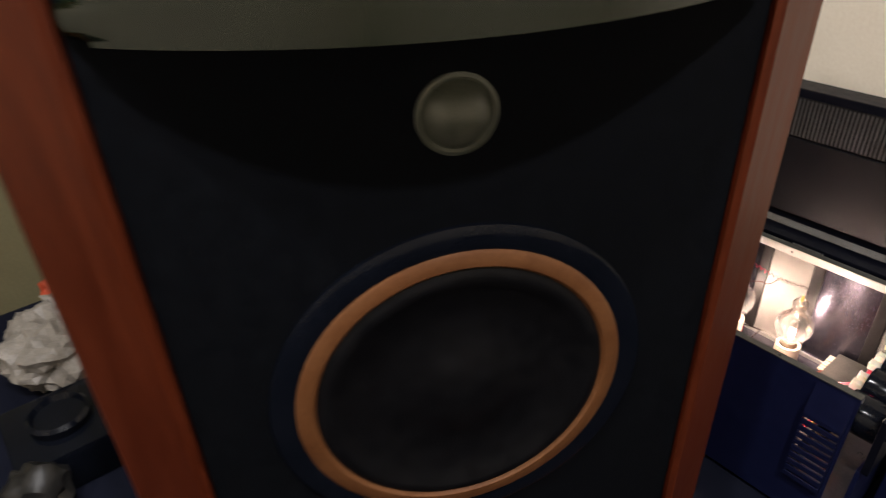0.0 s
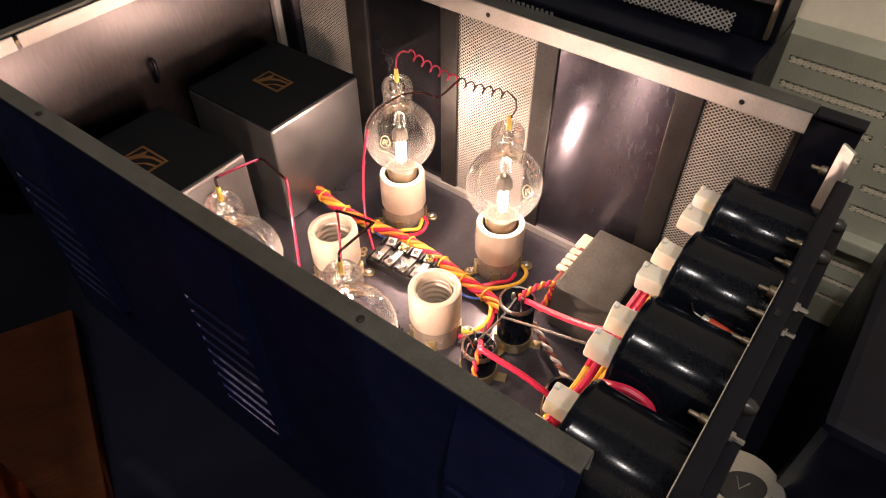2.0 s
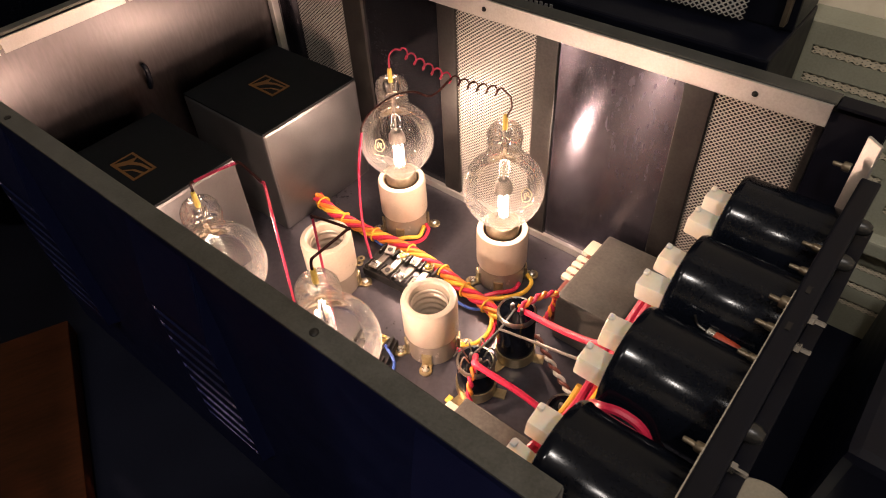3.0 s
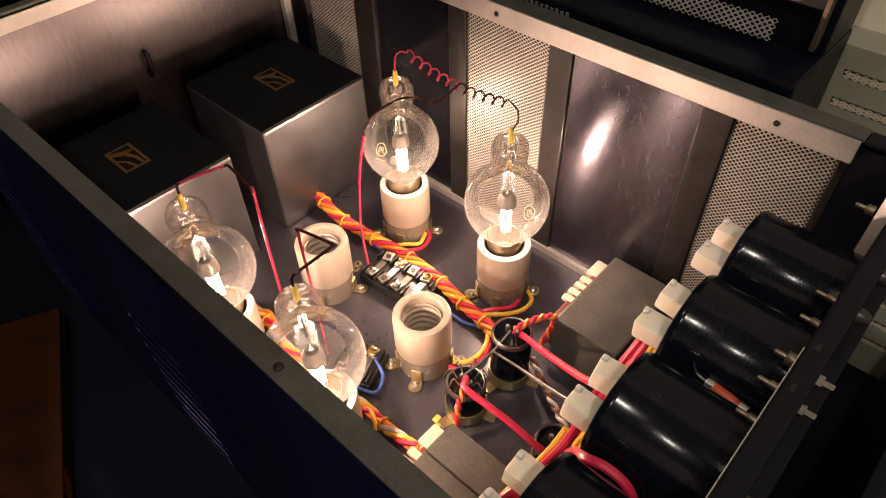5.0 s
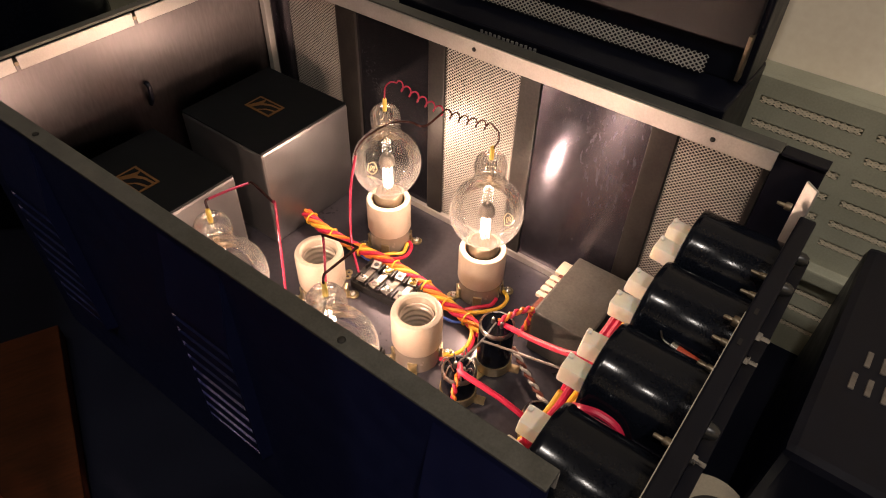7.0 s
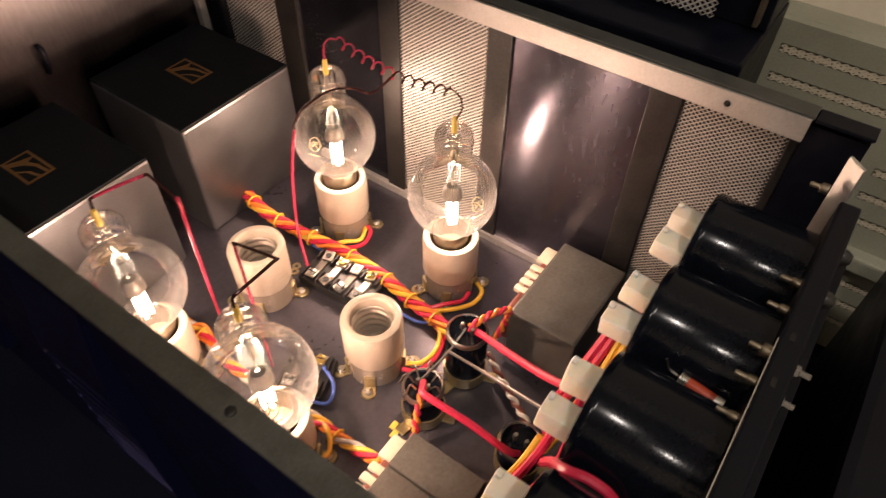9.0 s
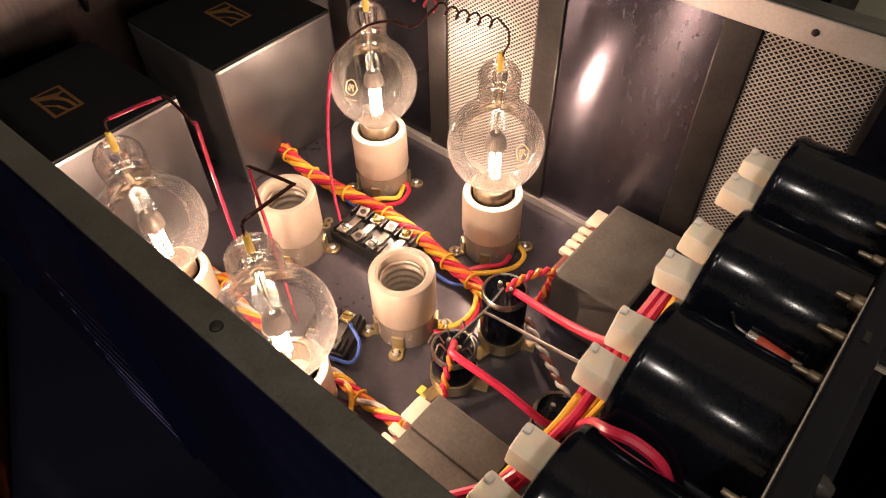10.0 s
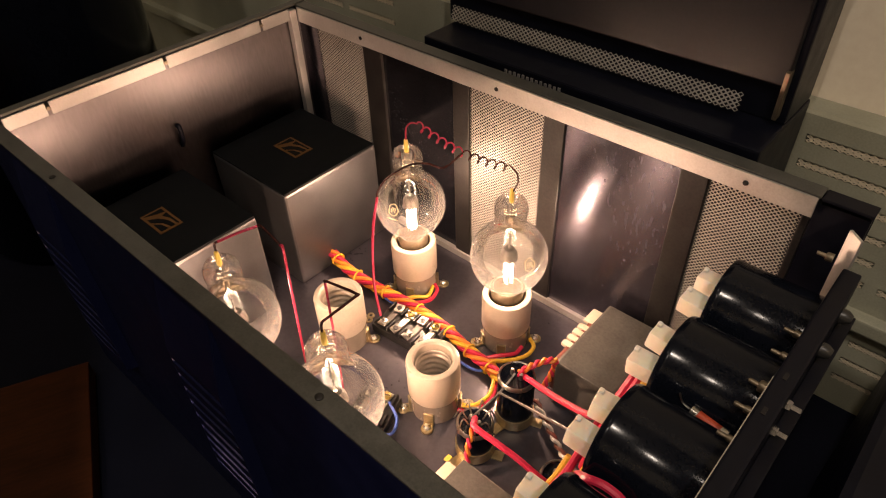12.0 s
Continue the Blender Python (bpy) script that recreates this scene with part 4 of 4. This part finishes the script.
RED_RUNS = [
    [(0.058, 0.031, 0.070), (0.0655, 0.0325, 0.0690), (0.090, 0.018, 0.090), (0.115, 0.003, 0.113), (0.138, -0.011, 0.137), (0.150, -0.018, 0.156)],
    [(0.053, -0.013, 0.057), (0.0590, -0.0215, 0.0660), (0.0640, -0.0250, 0.0680), (0.095, -0.0225, 0.0630), (0.120, -0.0200, 0.0540), (0.126, -0.014, 0.046)],
    [(0.151, 0.021, 0.156), (0.147, 0.012, 0.135), (0.141, 0.002, 0.110), (0.136, -0.004, 0.070)],
    [(0.1475, 0.021, 0.156), (0.1430, 0.013, 0.135), (0.137, 0.004, 0.110), (0.131, -0.002, 0.070)],
    [(0.152, -0.019, 0.156), (0.156, -0.032, 0.142), (0.157, -0.045, 0.128), (0.150, -0.060, 0.105)],
    [(0.151, -0.044, 0.154), (0.148, -0.052, 0.137), (0.142, -0.066, 0.120), (0.132, -0.080, 0.100), (0.115, -0.092, 0.080)],
    [(0.150, -0.050, 0.130), (0.158, -0.058, 0.155), (0.166, -0.0645, 0.169), (0.176, -0.0640, 0.172), (0.187, -0.0640, 0.168), (0.193, -0.0640, 0.150), (0.196, -0.0640, 0.120)],
    [(0.151, -0.088, 0.153), (0.144, -0.098, 0.137), (0.132, -0.107, 0.120), (0.112, -0.116, 0.095)],
    [(0.148, -0.090, 0.152), (0.139, -0.100, 0.134), (0.126, -0.108, 0.115), (0.106, -0.116, 0.090)],
]
for pts in RED_RUNS:
    wire("hook_up_wire", pts, 0.0023, M_RED, "thick red sleeved wire to a capacitor boot", group="red hook-up wires")
for pts in ([(0.154, 0.019, 0.153), (0.152, 0.010, 0.135), (0.147, -0.001, 0.110), (0.136, -0.008, 0.060)], [(0.157, 0.018, 0.153), (0.156, 0.008, 0.135), (0.151, -0.003, 0.110), (0.140, -0.010, 0.060)],
            [(0.146, -0.046, 0.145), (0.143, -0.054, 0.130), (0.137, -0.066, 0.112), (0.130, -0.078, 0.090)], [(0.151, -0.109, 0.152), (0.142, -0.113, 0.136), (0.127, -0.119, 0.115)],
            [(0.135, -0.022, 0.075), (0.139, -0.024, 0.088), (0.141, -0.028, 0.100)]):
    wire("hook_up_wire", pts, 0.0019, M_YELWIRE, "yellow sleeved wire to a capacitor boot", group="yellow hook-up wires")
harness("twisted_pair", [(0.058, 0.033, 0.070), (0.064, 0.050, 0.070), (0.070, 0.062, 0.066), (0.068, 0.066, 0.05), (0.064, 0.06, 0.03)], "red and orange twisted pair", [(M_RED, "red_strand"), (M_ORANGE, "orange_strand")], 0.0015, 0.0015, 0.012, ())
harness("twisted_pair", [(0.066, 0.046, 0.030), (0.084, 0.036, 0.026), (0.102, 0.026, 0.024), (0.118, 0.018, 0.022), (0.13, 0.012, 0.02)], "red and white twisted pair", [(M_BROWN, "brown_strand"), (M_WHITEWIRE, "white_strand")], 0.0015, 0.0015, 0.014, ())
harness("twisted_pair", [(0.054, -0.014, 0.054), (0.058, -0.026, 0.046), (0.062, -0.034, 0.03), (0.060, -0.04, 0.02)], "orange and red twisted pair", [(M_RED, "red_strand"), (M_ORANGE, "orange_strand")], 0.0014, 0.0014, 0.012, ())
for x, y in ((0.040, -0.035), (0.044, -0.040)):
    tagged(part("scrap_of_tape", box(bmesh.new(), (x, y, FZ), (x + 0.004, y + 0.006, FZ + 0.0008), 0.0002), M_YELLOW), "small yellow scrap of tape on the plate", "tape", "tape scraps")

# ---- silver badge block and dark unit beyond the open end ----
badge = thing("badge_block", "satin silver rounded block with an oval black badge", "trim block", (0.246, -0.026, 0.088))
part("block", lathe(bmesh.new(), [(0, 0), (0.024, 0), (0.026, -0.003), (0.026, -0.036), (0.024, -0.040), (0, -0.040)], steps=40), M_SILVER, badge, smooth=True)
bm = lathe(bmesh.new(), [(0, 0.0012), (0.0105, 0.0012), (0.0115, 0.0)], steps=36)
bmesh.ops.transform(bm, matrix=pose(0, 0, 0, 0, 0, 40) @ Matrix.Diagonal((1.3, 0.85, 1, 1)), verts=bm.verts)
oval = part("oval_badge", bm, M_BAKELITE, badge, "black oval badge", True)
bm = bmesh.new()
sweep(bm, [Vector((-0.005, 0.004, 0.0016)), Vector((-0.001, -0.003, 0.0016)), Vector((0.003, 0.004, 0.0016))], 0.0005, 6)
part("badge_mark", bm, M_SILVER, oval)
plain("support", (-0.018, -0.018, GROUND - 0.088), (0.018, 0.018, -0.040), M_BLACK, badge, 0.002)
unit = thing("side_unit", "black audio unit standing beside the open amplifier end", "audio unit", (0, 0, GROUND))
plain("body", (0.2600, -0.012, 0), (0.36, 0.190, 0.208), M_JET, unit, 0.006)
for row in range(2):
    for k in range(7):
        x, y = 0.2775 + 0.0088 * k + 0.004 * row, 0.050 + 0.022 * row
        plain("vent_bar", (x, y, 0.2075), (x + 0.0034, y + 0.0135, 0.2092), M_ANODE, unit, 0.0006, "pale grey vent bar")

# ---- loudspeaker ----
PHI = 65.2
FRX, FRY = 0.101, -0.4725
spk = thing("loudspeaker", "black-fronted loudspeaker with red-brown wooden sides", "loudspeaker", (FRX, FRY, GROUND), PHI)
# local axes: +x to the cabinet's own right edge, -y out of the baffle, +y to the back
BW = 0.46
def prism(bm, outline, z0, z1):
    lo = [bm.verts.new((x, y, z0)) for x, y in outline]
    hi = [bm.verts.new((x, y, z1)) for x, y in outline]
    n = len(outline)
    for k in range(n):
        bm.faces.new((lo[k], lo[(k + 1) % n], hi[(k + 1) % n], hi[k]))
    bm.faces.new(lo[::-1])
    bm.faces.new(hi)
    return bm
SH = 1.02
plain("baffle", (-BW, 0.0, 0.02), (0, 0.022, SH), M_BAFFLE, spk, 0.001, "matt black front baffle")
part("side_panel", prism(bmesh.new(), [(0.002, -0.004), (0.010, -0.005), (0.071, 0.029), (0.0752, 0.036), (0.063, 0.322), (0.0, 0.322), (0.002, 0.03)], 0.02, SH), M_WOOD, spk, "red-brown lacquered wooden side")
part("side_panel", prism(bmesh.new(), [(-BW - 0.002, -0.004), (-BW - 0.010, -0.005), (-BW - 0.071, 0.029), (-BW - 0.0752, 0.036), (-BW - 0.063, 0.322), (-BW, 0.322), (-BW - 0.002, 0.03)], 0.02, SH), M_WOOD, spk, "red-brown lacquered wooden side")
plain("back_panel", (-BW, 0.30, 0.02), (0, 0.322, SH), M_WOOD, spk)
plain("top_panel", (-BW, 0.022, SH - 0.02), (0, 0.30, SH), M_WOOD, spk)
WC = (-0.233, 0.465 - GROUND)
def ring_part(name, profile, cx, cz, mat, label):
    return part(name, lathe(bmesh.new(), profile, (cx, 0, cz), 64, "y"), mat, spk, label, True)
ring_part("surround_frame", [(0.168, 0.0), (0.168, -0.004), (0.160, -0.007), (0.147, -0.005), (0.147, 0.0)], *WC, M_CAN, "black driver frame")
ring_part("driver_ring", [(0.147, -0.001), (0.147, -0.006), (0.144, -0.008), (0.133, -0.008), (0.130, -0.005), (0.130, -0.001)], *WC, M_RING, "copper-brown driver ring")
ring_part("cone", [(0.131, -0.004), (0.125, -0.008), (0.117, -0.008), (0.111, -0.003), (0.06, -0.0015), (0.045, -0.006), (0.02, -0.012), (0, -0.013)], *WC, M_CONE, "black paper cone")
TC = (-0.233, 0.721 - GROUND)
ring_part("tweeter", [(0.030, 0), (0.030, -0.002), (0.027, -0.003), (0.025, -0.002), (0.022, -0.008), (0.015, -0.014), (0.006, -0.017), (0, -0.0175)], *TC, M_DOME, "dull grey-green dome tweeter")
bm = bmesh.new()
arc = [(-BW + 0.001, 0.0)] + [(-BW + 0.001 + (BW - 0.002) * k / 28, -0.004 - 0.072 * math.sin(math.pi * k / 28) ** 0.8) for k in range(29)] + [(-0.001, 0.0)]
prism(bm, arc, 0.842, 0.868)
bmesh.ops.bevel(bm, geom=[e for e in bm.edges if abs(e.verts[0].co.z - e.verts[1].co.z) < 1e-6 and min(e.verts[0].co.y, e.verts[1].co.y) < -0.001], offset=0.0105, segments=5, affect="EDGES", profile=0.5)
part("bow_shelf", bm, M_LACQUER, spk, "dark green lacquered bowed shelf", True)
plinth = thing("speaker_plinth", "orange-brown wooden plinth board under the loudspeaker", "plinth", (FRX, FRY, GROUND), PHI)
for k in range(5):
    a = -BW - 0.11 + k * 0.136
    plain("board", (a, -0.06, 0), (a + 0.135, 0.507, 0.020), M_PLINTH, plinth, 0.0015)

# ---- dark column and clutter by the loudspeaker ----
col = thing("stove_cylinder", "glossy black cylinder with a pale glazed upper band", "container", (-0.60, -0.02, GROUND))
part("lower_shell", lathe(bmesh.new(), [(0, 0), (0.13, 0), (0.135, 0.01), (0.135, 0.36), (0.13, 0.365), (0, 0.365)], steps=48), M_CAN, col, smooth=True)
part("upper_band", lathe(bmesh.new(), [(0, 0.365), (0.128, 0.365), (0.130, 0.37), (0.130, 0.58), (0.12, 0.60), (0, 0.60)], steps=48), M_FROST, col, smooth=True)
def crumple(bm, centre, size, seed, sub=4, amount=0.35):
    r = bmesh.ops.create_icosphere(bm, subdivisions=sub, radius=1.0)
    for v in r["verts"]:
        n = noise.fractal(v.co * 2.2 + Vector((seed, seed * 2, 0)), 1.0, 2.0, 4)
        v.co = Vector(centre) + Vector(size) * (1 + amount * n) * v.co
        v.co.z = max(v.co.z, GROUND)
    return bm
bag = thing("plastic_bag", "crumpled white plastic bag on the floor", "bag")
part("body", crumple(bmesh.new(), (-0.98, -0.93, 0.02), (0.11, 0.10, 0.075), 3.1), M_BAG, bag)
part("twisted_neck", crumple(bmesh.new(), (-1.02, -0.90, 0.088), (0.035, 0.030, 0.030), 9.4, 3, 0.6), M_BAG, bag)
tagged(part("cloth_bundle", crumple(bmesh.new(), (-1.13, -0.86, 0.02), (0.07, 0.06, 0.075), 7.7), M_REDPLAST), "small red cloth bundle behind the bag", "cloth")
gear = thing("camera_gear", "black camera gear with round lens rings on the floor", "camera gear", (-0.74, -0.99, GROUND))
part("body", box(bmesh.new(), (-0.09, -0.08, 0), (0.09, 0.09, 0.085), 0.012), M_CAN, gear, smooth=True)
part("lens_ring", lathe(bmesh.new(), [(0, 0.085), (0.05, 0.085), (0.052, 0.10), (0.045, 0.106), (0.040, 0.096), (0.024, 0.092), (0, 0.094)], (0.0, 0.01, 0), 36), M_CAN, gear, smooth=True)
part("grip", crumple(bmesh.new(), (0.10, -0.06, 0.05), (0.05, 0.05, 0.05), 5.0, 3), M_BAKELITE, gear, smooth=True)
